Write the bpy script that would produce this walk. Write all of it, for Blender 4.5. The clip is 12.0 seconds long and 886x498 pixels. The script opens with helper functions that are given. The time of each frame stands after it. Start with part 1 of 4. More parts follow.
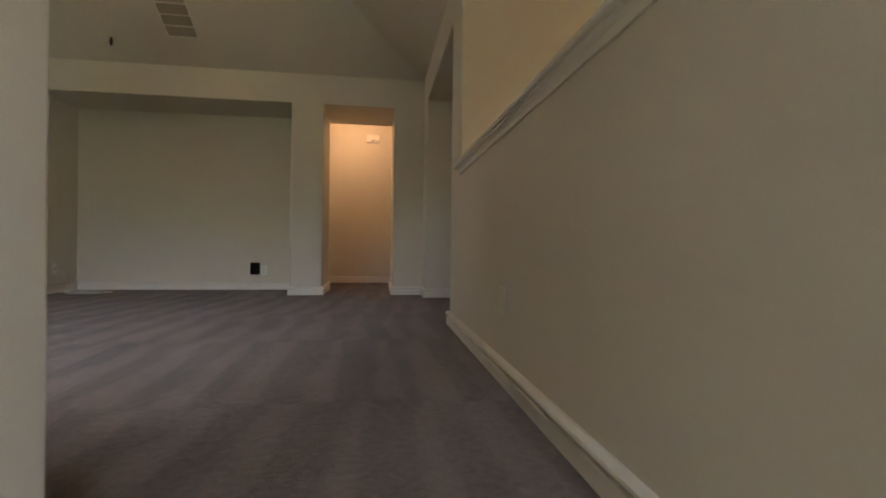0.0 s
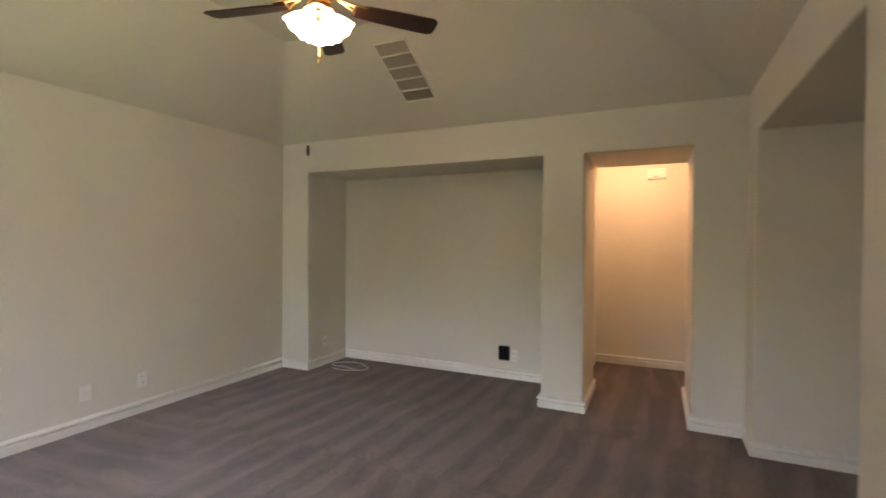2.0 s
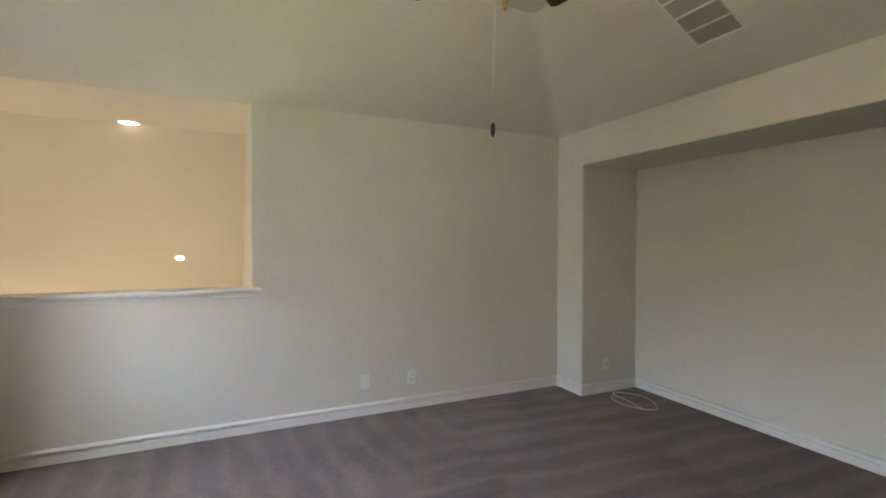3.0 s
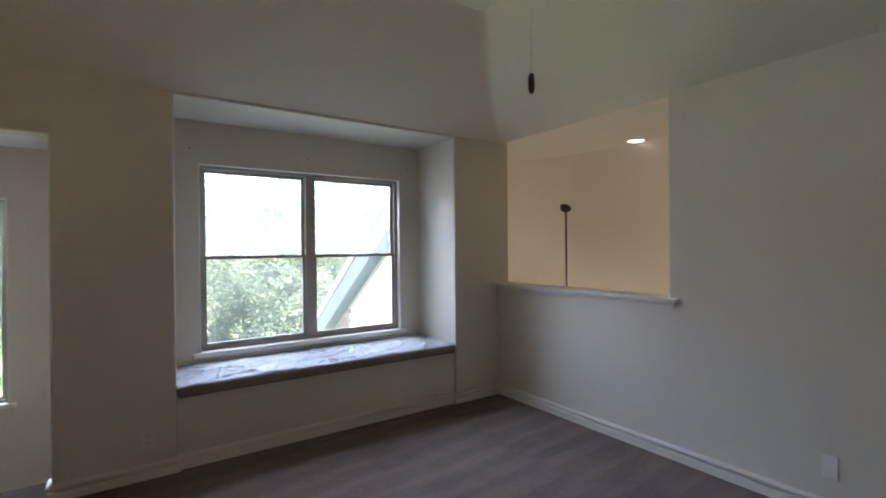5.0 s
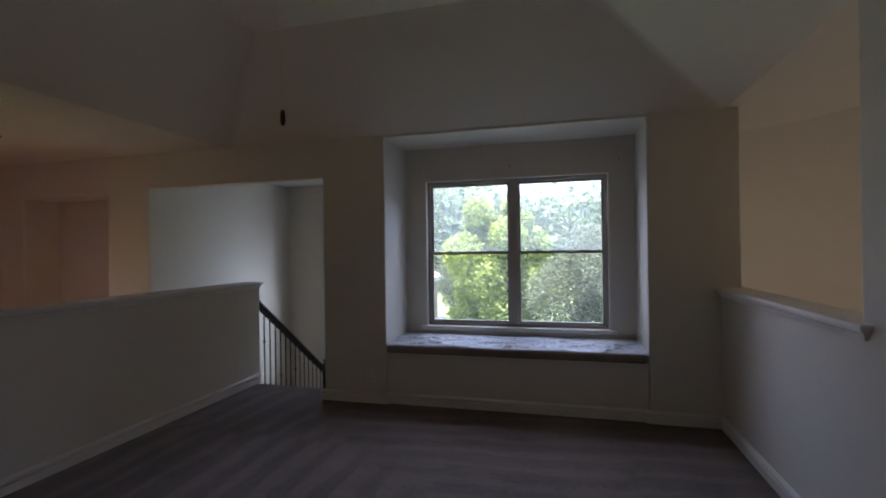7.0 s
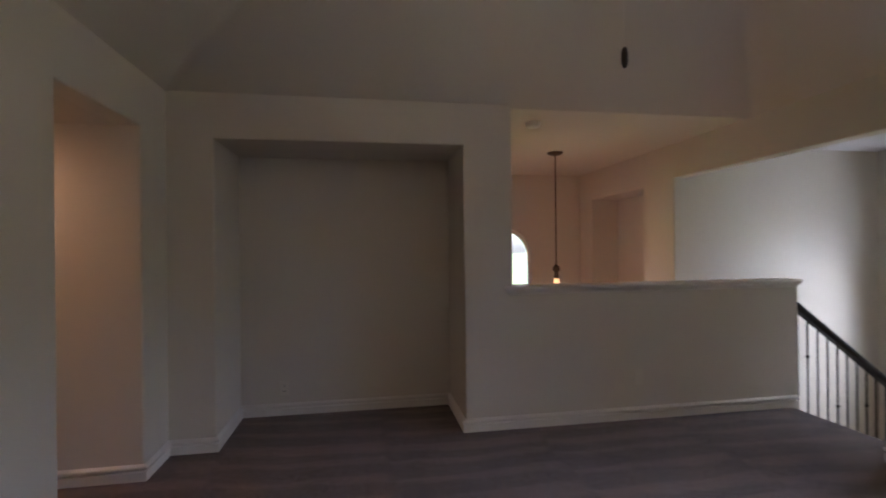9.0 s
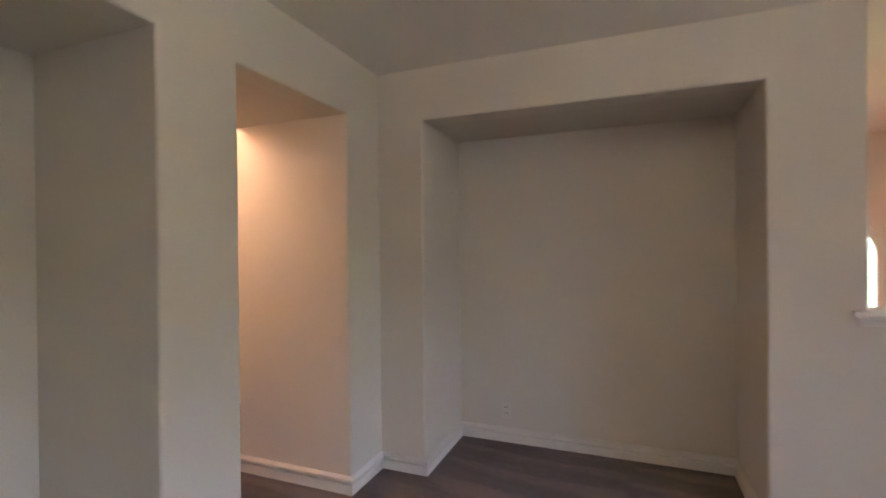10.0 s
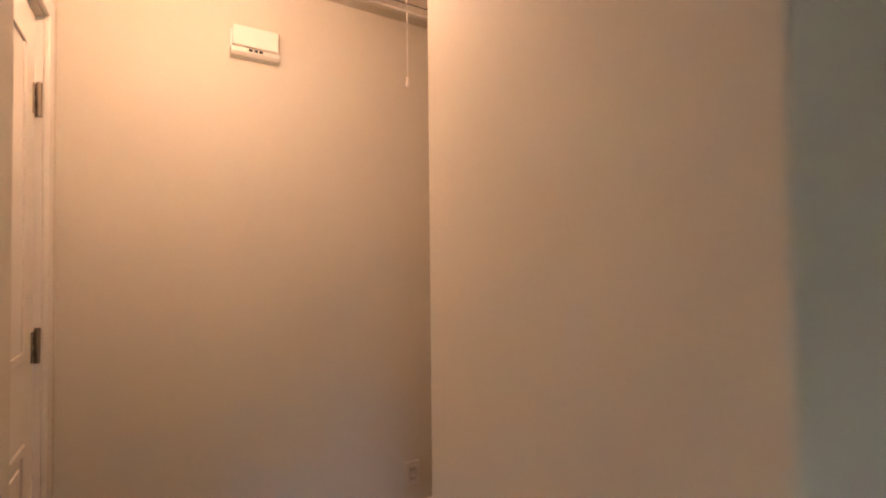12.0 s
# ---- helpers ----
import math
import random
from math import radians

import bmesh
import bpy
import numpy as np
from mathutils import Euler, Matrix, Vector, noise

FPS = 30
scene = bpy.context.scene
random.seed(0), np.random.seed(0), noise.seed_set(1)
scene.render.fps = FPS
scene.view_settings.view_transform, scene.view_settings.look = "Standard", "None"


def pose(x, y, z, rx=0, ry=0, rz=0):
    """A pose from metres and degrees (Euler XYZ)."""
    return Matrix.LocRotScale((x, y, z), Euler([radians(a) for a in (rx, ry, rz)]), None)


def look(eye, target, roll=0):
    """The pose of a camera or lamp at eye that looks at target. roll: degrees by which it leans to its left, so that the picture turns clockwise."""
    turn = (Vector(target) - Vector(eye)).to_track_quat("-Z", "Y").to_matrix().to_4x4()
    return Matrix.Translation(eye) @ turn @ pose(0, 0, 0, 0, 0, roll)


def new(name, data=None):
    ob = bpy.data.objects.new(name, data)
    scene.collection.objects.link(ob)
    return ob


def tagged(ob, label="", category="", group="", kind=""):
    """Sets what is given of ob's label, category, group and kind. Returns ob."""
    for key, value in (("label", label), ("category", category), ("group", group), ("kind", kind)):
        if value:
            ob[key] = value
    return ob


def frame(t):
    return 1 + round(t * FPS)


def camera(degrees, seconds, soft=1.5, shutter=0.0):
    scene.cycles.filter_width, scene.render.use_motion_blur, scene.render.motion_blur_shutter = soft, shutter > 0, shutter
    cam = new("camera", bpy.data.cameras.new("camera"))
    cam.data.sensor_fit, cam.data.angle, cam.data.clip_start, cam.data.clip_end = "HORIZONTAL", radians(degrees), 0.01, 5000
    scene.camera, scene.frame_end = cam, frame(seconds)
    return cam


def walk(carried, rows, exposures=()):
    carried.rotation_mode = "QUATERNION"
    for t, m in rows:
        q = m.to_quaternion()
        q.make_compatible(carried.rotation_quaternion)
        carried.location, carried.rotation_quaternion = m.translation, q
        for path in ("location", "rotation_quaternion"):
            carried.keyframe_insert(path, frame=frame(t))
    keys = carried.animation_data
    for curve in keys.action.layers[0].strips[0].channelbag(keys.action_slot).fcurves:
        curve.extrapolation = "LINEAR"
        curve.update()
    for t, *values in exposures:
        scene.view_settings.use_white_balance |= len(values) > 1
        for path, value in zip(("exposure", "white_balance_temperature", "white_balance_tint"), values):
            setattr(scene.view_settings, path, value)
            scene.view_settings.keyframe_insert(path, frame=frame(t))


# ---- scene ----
cam = camera(87.4, 12.0, soft=1.8, shutter=0.2)

# seconds, eye, target, roll
PATH = [
    (0, (0.702, 0.56, 0.547), (0.98, 2.54, 0.541), 0.7),
    (0.5, (0.776, 0.86, 0.731), (1.072, 2.838, 0.723), 0.6),
    (1, (0.757, 1.225, 1.011), (0.837, 3.223, 0.988), 0.7),
    (1.5, (0.646, 1.615, 1.319), (0.324, 3.589, 1.267), 0.3),
    (2, (0.638, 1.957, 1.392), (-0.206, 3.77, 1.365), 0.4),
    (2.5, (0.59, 2.375, 1.382), (-0.817, 3.796, 1.36), 0.2),
    (3, (0.563, 2.923, 1.424), (-1.255, 3.755, 1.394), 0.1),
    (3.5, (0.577, 3.415, 1.424), (-1.419, 3.54, 1.395), -0.5),
    (5.3, (-0.36, 4.951, 1.433), (-1.26, 3.165, 1.425), -0.4),
    (5.5, (-0.511, 5.042, 1.43), (-1.277, 3.194, 1.421), -0.4),
    (6, (-0.99, 5.228, 1.415), (-1.28, 3.249, 1.414), -0.7),
    (6.5, (-1.526, 5.323, 1.408), (-1.353, 3.331, 1.409), -0.8),
    (6.7, (-1.722, 5.338, 1.405), (-1.436, 3.359, 1.407), -0.8),
    (8.3, (-2.6, 4.85, 1.4), (-0.919, 3.766, 1.4), -0.9),
    (8.5, (-2.48, 4.78, 1.396), (-0.685, 3.897, 1.393), -0.8),
    (9, (-2.18, 4.564, 1.368), (-0.208, 4.232, 1.369), -0.6),
    (9.5, (-1.797, 4.457, 1.382), (0.191, 4.68, 1.374), -0.5),
    (10, (-1.347, 4.432, 1.38), (0.511, 5.173, 1.371), -0.6),
    (10.5, (-0.826, 4.47, 1.325), (0.893, 5.493, 1.361), -0.5),
    (11, (-0.34, 4.775, 1.335), (1.185, 6.069, 1.372), -0.5),
    (11.5, (0.04, 5.213, 1.318), (1.322, 6.748, 1.361), -0.4),
    (12, (0.273, 5.655, 1.289), (1.317, 7.361, 1.331), -0.6),
]
ROWS = [(t, look(e, g, r)) for t, e, g, r in PATH]
# seconds, stops, kelvin, tint: the clip's camera brightens towards the walls and darkens towards the windows
EXPOSURE = [
    (0, 4.32, 7350, 23), (0.5, 4.95, 7350, 23), (1, 5.2, 7400, 23), (2, 5.22, 7250, 24), (2.5, 5.18, 6750, 22), (3.5, 5.12, 6250, 20), (5.3, 3.9, 5800, 25), (6.7, 2.97, 5750, 29),
    (8.5, 3.05, 5700, 32), (9.3, 4.72, 6400, 36), (10, 5.34, 6300, 33), (10.5, 5.46, 6250, 32), (11, 5.45, 6250, 30), (12, 4.95, 6300, 28),
]
walk(cam, ROWS, EXPOSURE)

# ---- world, sun, lamps ----
world = bpy.data.worlds.new("sky")
world.use_nodes = True
scene.world = world
wn = world.node_tree.nodes
sky = wn.new("ShaderNodeTexSky")
sky.sky_type, sky.sun_disc = "NISHITA", False
sky.sun_elevation, sky.sun_rotation = radians(86.4), radians(37)
sky.air_density, sky.dust_density = 1.0, 3.0
wn["Background"].inputs["Strength"].default_value = 0.15
world.node_tree.links.new(sky.outputs[0], wn["Background"].inputs[0])

sun_data = bpy.data.lights.new("sun", "SUN")
sun_data.energy, sun_data.angle, sun_data.color = 5.0, radians(0.6), (1, 0.95, 0.86)
sun = new("sun", sun_data)
sun.matrix_world = look((1.5, 2, 40), (0, 0, 0))


def lamp(name, x, y, z, watts, color, size=0.08):
    d = bpy.data.lights.new(name, "POINT")
    d.energy, d.color, d.shadow_soft_size = watts, color, size
    ob = new(name, d)
    ob.location = (x, y, z)
    return ob


WARM = (1.0, 0.55, 0.27)
SOFT = (1.0, 0.80, 0.55)
lamp("fan_bulb", -0.993, 3.9, 2.53, 0.42, SOFT, 0.06)
lamp("hall_bulb", 0.42, 6.99, 2.3, 0.68, (1.0, 0.57, 0.29), 0.13)
lamp("chandelier_bulb", 2.83, 2.41, 0.5, 1.1, (1.0, 0.42, 0.15), 0.15)



def sky_lamp(name, eye, target, sx, sy, watts, color=(0.84, 0.92, 0.95)):
    """Added area lamp in place of sky light falling steeply into a window, from above its head or from beside it,
    outside.
    """
    d = bpy.data.lights.new(name, "AREA")
    d.shape, d.size, d.size_y, d.energy, d.color = "RECTANGLE", sx, sy, watts, color
    new(name, d).matrix_world = look(eye, target)


sky_lamp("window_sky", (-1.55, -0.35, 2.72), (-1.55, 2.2, 0.3), 2.0, 0.7, 5.4, (0.74, 0.89, 1.0))
sky_lamp("window_far_sky", (-1.55, -4.0, 4.1), (-1.4, 6.0, 0.7), 5.0, 2.2, 15)
sky_lamp("stair_window_sky", (1.2, -1.72, 2.14), (1.7, 0.2, 0.5), 0.8, 0.4, 5.0, (0.8, 0.95, 0.97))
# Side lamp, also added in place of sunlight bounced up from outdoors.
sky_lamp("stair_window_side_sky", (0.25, -2.1, 1.2), (2.2, -0.5, 0.8), 0.9, 2.0, 6.5, (0.8, 0.95, 0.97))

# ---- materials ----


def mat(name, color, rough=0.6, metal=0.0, spec=0.5):
    m = bpy.data.materials.new(name)
    m.use_nodes = True
    b = m.node_tree.nodes["Principled BSDF"]
    b.inputs["Base Color"].default_value = (*color, 1)
    b.inputs["Roughness"].default_value = rough
    b.inputs["Metallic"].default_value = metal
    b.inputs["Specular IOR Level"].default_value = spec
    return m


def nodes(m):
    t = m.node_tree
    return t, t.nodes["Principled BSDF"], lambda k: t.nodes.new("ShaderNode" + k)


def add_noise(m, dark, light, scale=4.0, fine=120.0, bump=0.2, depth=0.002, stretch=(1, 1, 1), mix=0.25):
    """Colour that wanders between two tones at a wide and a fine scale, and fine relief."""
    t, b, mk = nodes(m)
    co, mp = mk("TexCoord"), mk("Mapping")
    mp.inputs["Scale"].default_value = stretch
    t.links.new(co.outputs["Object"], mp.inputs[0])
    wide, tiny, ramp, blend = mk("TexNoise"), mk("TexNoise"), mk("ValToRGB"), mk("Mix")
    wide.inputs["Scale"].default_value, wide.inputs["Detail"].default_value = scale, 4
    tiny.inputs["Scale"].default_value, tiny.inputs["Detail"].default_value = fine, 3
    for n in (wide, tiny):
        t.links.new(mp.outputs[0], n.inputs["Vector"])
    blend.inputs[0].default_value = mix
    t.links.new(wide.outputs[0], blend.inputs[2])
    t.links.new(tiny.outputs[0], blend.inputs[3])
    ramp.color_ramp.elements[0].position, ramp.color_ramp.elements[1].position = 0.3, 0.7
    ramp.color_ramp.elements[0].color, ramp.color_ramp.elements[1].color = (*dark, 1), (*light, 1)
    t.links.new(blend.outputs[0], ramp.inputs[0])
    t.links.new(ramp.outputs[0], b.inputs["Base Color"])
    if bump:
        bp = mk("Bump")
        bp.inputs["Strength"].default_value, bp.inputs["Distance"].default_value = bump, depth
        t.links.new(tiny.outputs[0], bp.inputs["Height"])
        t.links.new(bp.outputs[0], b.inputs["Normal"])
    return m


PAINT = add_noise(mat("wall_paint", (0.6, 0.56, 0.47), 0.62, spec=0.3), (0.65, 0.607, 0.515), (0.685, 0.643, 0.55), 1.3, 140, 0.25, 0.0015)
CEIL = add_noise(mat("ceiling_paint", (0.6, 0.56, 0.47), 0.7, spec=0.25), (0.64, 0.598, 0.51), (0.67, 0.63, 0.542), 1.1, 110, 0.35, 0.002)
TRIM = add_noise(mat("trim_paint", (0.74, 0.71, 0.64), 0.38), (0.72, 0.69, 0.62), (0.77, 0.74, 0.67), 3, 60, 0.05, 0.0005)
WHITE = mat("white_plastic", (0.78, 0.76, 0.71), 0.4)
BLACK = mat("black_plastic", (0.006, 0.006, 0.007), 0.7, spec=0.15)
SLOT = mat("dark_slot", (0.01, 0.01, 0.01), 0.8, spec=0.1)
BRASS = mat("polished_brass", (0.72, 0.5, 0.22), 0.25, 1.0)
STEEL = add_noise(mat("hinge_metal", (0.3, 0.26, 0.2), 0.4, 1.0), (0.26, 0.22, 0.17), (0.36, 0.31, 0.25), 30, 200, 0.1, 0.0005)
IRON = mat("black_iron", (0.015, 0.014, 0.013), 0.55, spec=0.25)
BRONZE = mat("dark_bronze", (0.09, 0.06, 0.04), 0.4, 0.8)
VINYL = add_noise(mat("window_vinyl", (0.4, 0.36, 0.3), 0.5), (0.37, 0.33, 0.275), (0.43, 0.385, 0.32), 6, 90, 0.05, 0.0005)
DARKWOOD = add_noise(mat("dark_walnut", (0.04, 0.014, 0.008), 0.35), (0.013, 0.005, 0.0035), (0.034, 0.013, 0.008), 7, 60, 0.1, 0.0005, (1, 9, 1), 0.5)
STAIN = add_noise(mat("black_stained_wood", (0.015, 0.011, 0.01), 0.5, spec=0.2), (0.01, 0.008, 0.007), (0.024, 0.017, 0.014), 8, 70, 0.1, 0.0005, (8, 1, 1), 0.5)
BRICK = add_noise(mat("brick", (0.3, 0.2, 0.16), 0.9), (0.17, 0.115, 0.095), (0.42, 0.33, 0.28), 7, 60, 0.4, 0.004)
bt, bb, bk = nodes(BRICK)
obj_info, island, total, tone, tint = bk("ObjectInfo"), bk("NewGeometry"), bk("Math"), bk("ValToRGB"), bk("Mix")
total.operation = "PINGPONG"
add = bk("Math")
bt.links.new(obj_info.outputs["Random"], add.inputs[0])
bt.links.new(island.outputs["Random Per Island"], add.inputs[1])
bt.links.new(add.outputs[0], total.inputs[0])
total.inputs[1].default_value = 1.0
tone.color_ramp.elements[0].color, tone.color_ramp.elements[1].color = (0.42, 0.36, 0.34, 1), (1.25, 1.1, 1.0, 1)
bt.links.new(total.outputs[0], tone.inputs[0])
tint.data_type, tint.blend_type = "RGBA", "MULTIPLY"
tint.inputs[0].default_value = 1.0
bt.links.new(bb.inputs["Base Color"].links[0].from_socket, tint.inputs[6])
bt.links.new(tone.outputs[0], tint.inputs[7])
bt.links.new(tint.outputs[2], bb.inputs["Base Color"])
MORTAR = add_noise(mat("mortar", (0.34, 0.31, 0.28), 0.95), (0.3, 0.275, 0.245), (0.38, 0.35, 0.315), 12, 90)
SIDING = add_noise(mat("white_siding", (0.7, 0.7, 0.7), 0.6), (0.66, 0.66, 0.66), (0.74, 0.74, 0.74), 2, 40, 0.05)
SHINGLE = add_noise(mat("roof_shingle", (0.3, 0.27, 0.24), 0.95), (0.24, 0.21, 0.19), (0.37, 0.34, 0.3), 3, 40, 0.5, 0.01)
GRASS = add_noise(mat("lawn", (0.07, 0.11, 0.03), 0.95), (0.05, 0.085, 0.022), (0.11, 0.15, 0.045), 0.6, 12, 0.5, 0.03)
CONCRETE = add_noise(mat("driveway_concrete", (0.22, 0.215, 0.21), 0.9), (0.19, 0.185, 0.18), (0.25, 0.245, 0.24), 1.2, 40, 0.2)
BARK = add_noise(mat("bark", (0.12, 0.09, 0.07), 0.95), (0.08, 0.06, 0.045), (0.17, 0.13, 0.1), 8, 40, 0.6, 0.01, (1, 1, 0.2))
FASCIA = add_noise(mat("grey_fascia", (0.12, 0.135, 0.16), 0.6), (0.105, 0.12, 0.145), (0.135, 0.15, 0.175), 2, 40, 0.05)
DOORW = add_noise(mat("door_paint", (0.74, 0.71, 0.64), 0.4), (0.72, 0.69, 0.62), (0.76, 0.73, 0.66), 3, 80, 0.05, 0.0005)
TILE = add_noise(mat("lower_floor", (0.35, 0.28, 0.2), 0.5), (0.3, 0.23, 0.16), (0.4, 0.32, 0.24), 1.5, 20, 0.1)


def glow(name, color, strength):
    m = mat(name, color, 0.4)
    b = m.node_tree.nodes["Principled BSDF"]
    b.inputs["Emission Color"].default_value = (*color, 1)
    b.inputs["Emission Strength"].default_value = strength
    return m


FROST = glow("lit_frosted_glass", (1.0, 0.85, 0.62), 0.45)
DISC = glow("lit_downlight", (1.0, 0.85, 0.62), 0.6)
FLAME = glow("lit_candle_bulb", (1.0, 0.55, 0.22), 0.1)



def glass(name, dust, tone=(0.95, 0.97, 0.96)):
    """Clear glass with a film of pale dust that scatters the daylight."""
    m = bpy.data.materials.new(name)
    m.use_nodes = True
    t = m.node_tree
    t.nodes.remove(t.nodes["Principled BSDF"])
    mk = lambda k: t.nodes.new("ShaderNode" + k)
    mx, mx2, clear, gloss, fres, film, grime, co = mk("MixShader"), mk("MixShader"), mk("BsdfTransparent"), mk("BsdfGlossy"), mk("Fresnel"), mk("BsdfTranslucent"), mk("TexNoise"), mk("TexCoord")
    rng = mk("MapRange")
    gloss.inputs["Roughness"].default_value, fres.inputs["IOR"].default_value = 0.02, 1.45
    clear.inputs["Color"].default_value = (*tone, 1)
    film.inputs["Color"].default_value = (0.86, 0.9, 0.92, 1)
    grime.inputs["Scale"].default_value, grime.inputs["Detail"].default_value = 2.5, 5
    t.links.new(co.outputs["Object"], grime.inputs["Vector"])
    t.links.new(grime.outputs[0], rng.inputs[0])
    rng.inputs[1].default_value, rng.inputs[2].default_value = 0.25, 0.75
    rng.inputs[3].default_value, rng.inputs[4].default_value = dust * 0.6, dust * 1.4
    t.links.new(rng.outputs[0], mx2.inputs[0])
    t.links.new(clear.outputs[0], mx2.inputs[1])
    t.links.new(film.outputs[0], mx2.inputs[2])
    t.links.new(fres.outputs[0], mx.inputs[0])
    t.links.new(mx2.outputs[0], mx.inputs[1])
    t.links.new(gloss.outputs[0], mx.inputs[2])
    t.links.new(mx.outputs[0], t.nodes["Material Output"].inputs["Surface"])
    return m


GLASS = glass("window_glass", 0.02)
DUSTY = glass("dusty_window_glass", 0.06)
TINTED = glass("tinted_window_glass", 0.01, (0.62, 0.68, 0.7))
FILMED = glass("filmed_window_glass", 0.014)


def carpet_material():
    m = mat("brown_carpet", (0.13, 0.1, 0.085), 0.98, spec=0.1)
    t, b, mk = nodes(m)

    def calc(op, x, y=None, z=None):
        n = mk("Math")
        n.operation = op
        for k, v in enumerate((x, y, z)):
            if isinstance(v, (int, float)):
                n.inputs[k].default_value = v
            elif v is not None:
                t.links.new(v, n.inputs[k])
        return n.outputs[0]

    def grain(scale, detail, rough=0.5):
        n = mk("TexNoise")
        n.inputs["Scale"].default_value, n.inputs["Detail"].default_value, n.inputs["Roughness"].default_value = scale, detail, rough
        t.links.new(obj, n.inputs["Vector"])
        return n.outputs[0]

    def dice(v):
        n = mk("TexWhiteNoise")
        n.noise_dimensions = "1D"
        t.links.new(v, n.inputs["W"])
        return n.outputs[0]

    co, sep = mk("TexCoord"), mk("SeparateXYZ")
    obj = co.outputs["Object"]
    t.links.new(obj, sep.inputs[0])
    x, y = sep.outputs[0], sep.outputs[1]
    bend, patch, clump, tuft = grain(1.1, 3), grain(2.2, 6), grain(38, 9, 0.65), grain(240, 2)
    sway = calc("MULTIPLY_ADD", bend, 0.5, -0.25)

    def strokes(across, along, row, lane):
        """Wedges left by the vacuum cleaner: rows of light and dark lanes, and the line where a row ends."""
        r = calc("DIVIDE", calc("ADD", along, calc("MULTIPLY", sway, 0.5)), row)
        idx = calc("FLOOR", r)
        part_way = calc("FRACT", r)
        tilt = calc("MULTIPLY", calc("SUBTRACT", dice(idx), 0.5), 0.6)
        u = calc("ADD", calc("DIVIDE", calc("ADD", across, calc("MULTIPLY", sway, 0.5)), lane), calc("MULTIPLY", part_way, tilt))
        u = calc("ADD", u, dice(calc("ADD", idx, 7.3)))
        cell = calc("FLOOR", u)
        saw = calc("FRACT", u)
        width = calc("MULTIPLY_ADD", dice(cell), 0.3, 0.35)
        width = calc("MULTIPLY_ADD", part_way, 0.25, calc("SUBTRACT", width, 0.12))
        edge = calc("SUBTRACT", saw, width)
        up = mk("MapRange")
        up.interpolation_type = "SMOOTHSTEP"
        up.inputs[1].default_value, up.inputs[2].default_value = -0.13, 0.13
        t.links.new(edge, up.inputs[0])
        fall = mk("MapRange")
        fall.interpolation_type = "SMOOTHSTEP"
        fall.inputs[1].default_value, fall.inputs[2].default_value = 0.86, 1.0
        fall.inputs[3].default_value, fall.inputs[4].default_value = 1.0, 0.0
        t.links.new(saw, fall.inputs[0])
        lanes = calc("MULTIPLY", up.outputs[0], fall.outputs[0])
        seam = mk("MapRange")
        seam.interpolation_type = "SMOOTHSTEP"
        seam.inputs[1].default_value, seam.inputs[2].default_value = 0.0, 0.05
        t.links.new(part_way, seam.inputs[0])
        return calc("MULTIPLY", lanes, calc("MULTIPLY_ADD", seam.outputs[0], 0.7, 0.3))

    long_way = strokes(x, y, 1.1, 0.24)
    cross_way = calc("MULTIPLY_ADD", strokes(y, x, 1.2, 0.22), 0.7, 0.12)
    fine_way = strokes(x, y, 0.7, 0.085)
    turn = mk("MapRange")
    turn.interpolation_type = "SMOOTHSTEP"
    turn.inputs[1].default_value, turn.inputs[2].default_value = 2.0, 1.2
    turn.inputs[3].default_value, turn.inputs[4].default_value = 0.0, 1.0
    t.links.new(calc("ADD", y, calc("ADD", sway, calc("MULTIPLY", x, 1.1))), turn.inputs[0])
    lane = mk("Mix")
    t.links.new(turn.outputs[0], lane.inputs[0])
    t.links.new(long_way, lane.inputs[2])
    t.links.new(cross_way, lane.inputs[3])
    f = calc("MULTIPLY_ADD", fine_way, 0.02, calc("MULTIPLY", lane.outputs[0], 0.16))
    f = calc("MULTIPLY_ADD", patch, 0.5, f)
    f = calc("MULTIPLY_ADD", clump, 0.75, f)
    f = calc("MULTIPLY_ADD", tuft, 0.25, f)
    r = mk("ValToRGB")
    r.color_ramp.elements[0].position, r.color_ramp.elements[1].position = 0.58, 1.0
    r.color_ramp.elements[0].color, r.color_ramp.elements[1].color = (0.062, 0.043, 0.033, 1), (0.195, 0.142, 0.113, 1)
    t.links.new(f, r.inputs[0])
    t.links.new(r.outputs[0], b.inputs["Base Color"])
    b.inputs["Sheen Weight"].default_value, b.inputs["Sheen Roughness"].default_value = 0.25, 0.5
    bp = mk("Bump")
    bp.inputs["Strength"].default_value, bp.inputs["Distance"].default_value = 0.9, 0.007
    t.links.new(calc("ADD", tuft, calc("MULTIPLY", clump, 1.5)), bp.inputs["Height"])
    t.links.new(bp.outputs[0], b.inputs["Normal"])
    return m


CARPET = carpet_material()
CREAM = mat("cream_plastic", (0.7, 0.66, 0.56), 0.45)


def leaf_material(name, dark, light):
    m = mat(name, light, 0.6, spec=0.3)
    t, b, mk = nodes(m)
    geo, ramp = mk("NewGeometry"), mk("ValToRGB")
    ramp.color_ramp.elements[0].color, ramp.color_ramp.elements[1].color = (*dark, 1), (*light, 1)
    t.links.new(geo.outputs["Random Per Island"], ramp.inputs[0])
    t.links.new(ramp.outputs[0], b.inputs["Base Color"])
    tr, mx = mk("BsdfTranslucent"), mk("MixShader")
    mx.inputs[0].default_value = 0.42
    t.links.new(ramp.outputs[0], tr.inputs["Color"])
    t.links.new(b.outputs[0], mx.inputs[1])
    t.links.new(tr.outputs[0], mx.inputs[2])
    t.links.new(mx.outputs[0], t.nodes["Material Output"].inputs["Surface"])
    return m


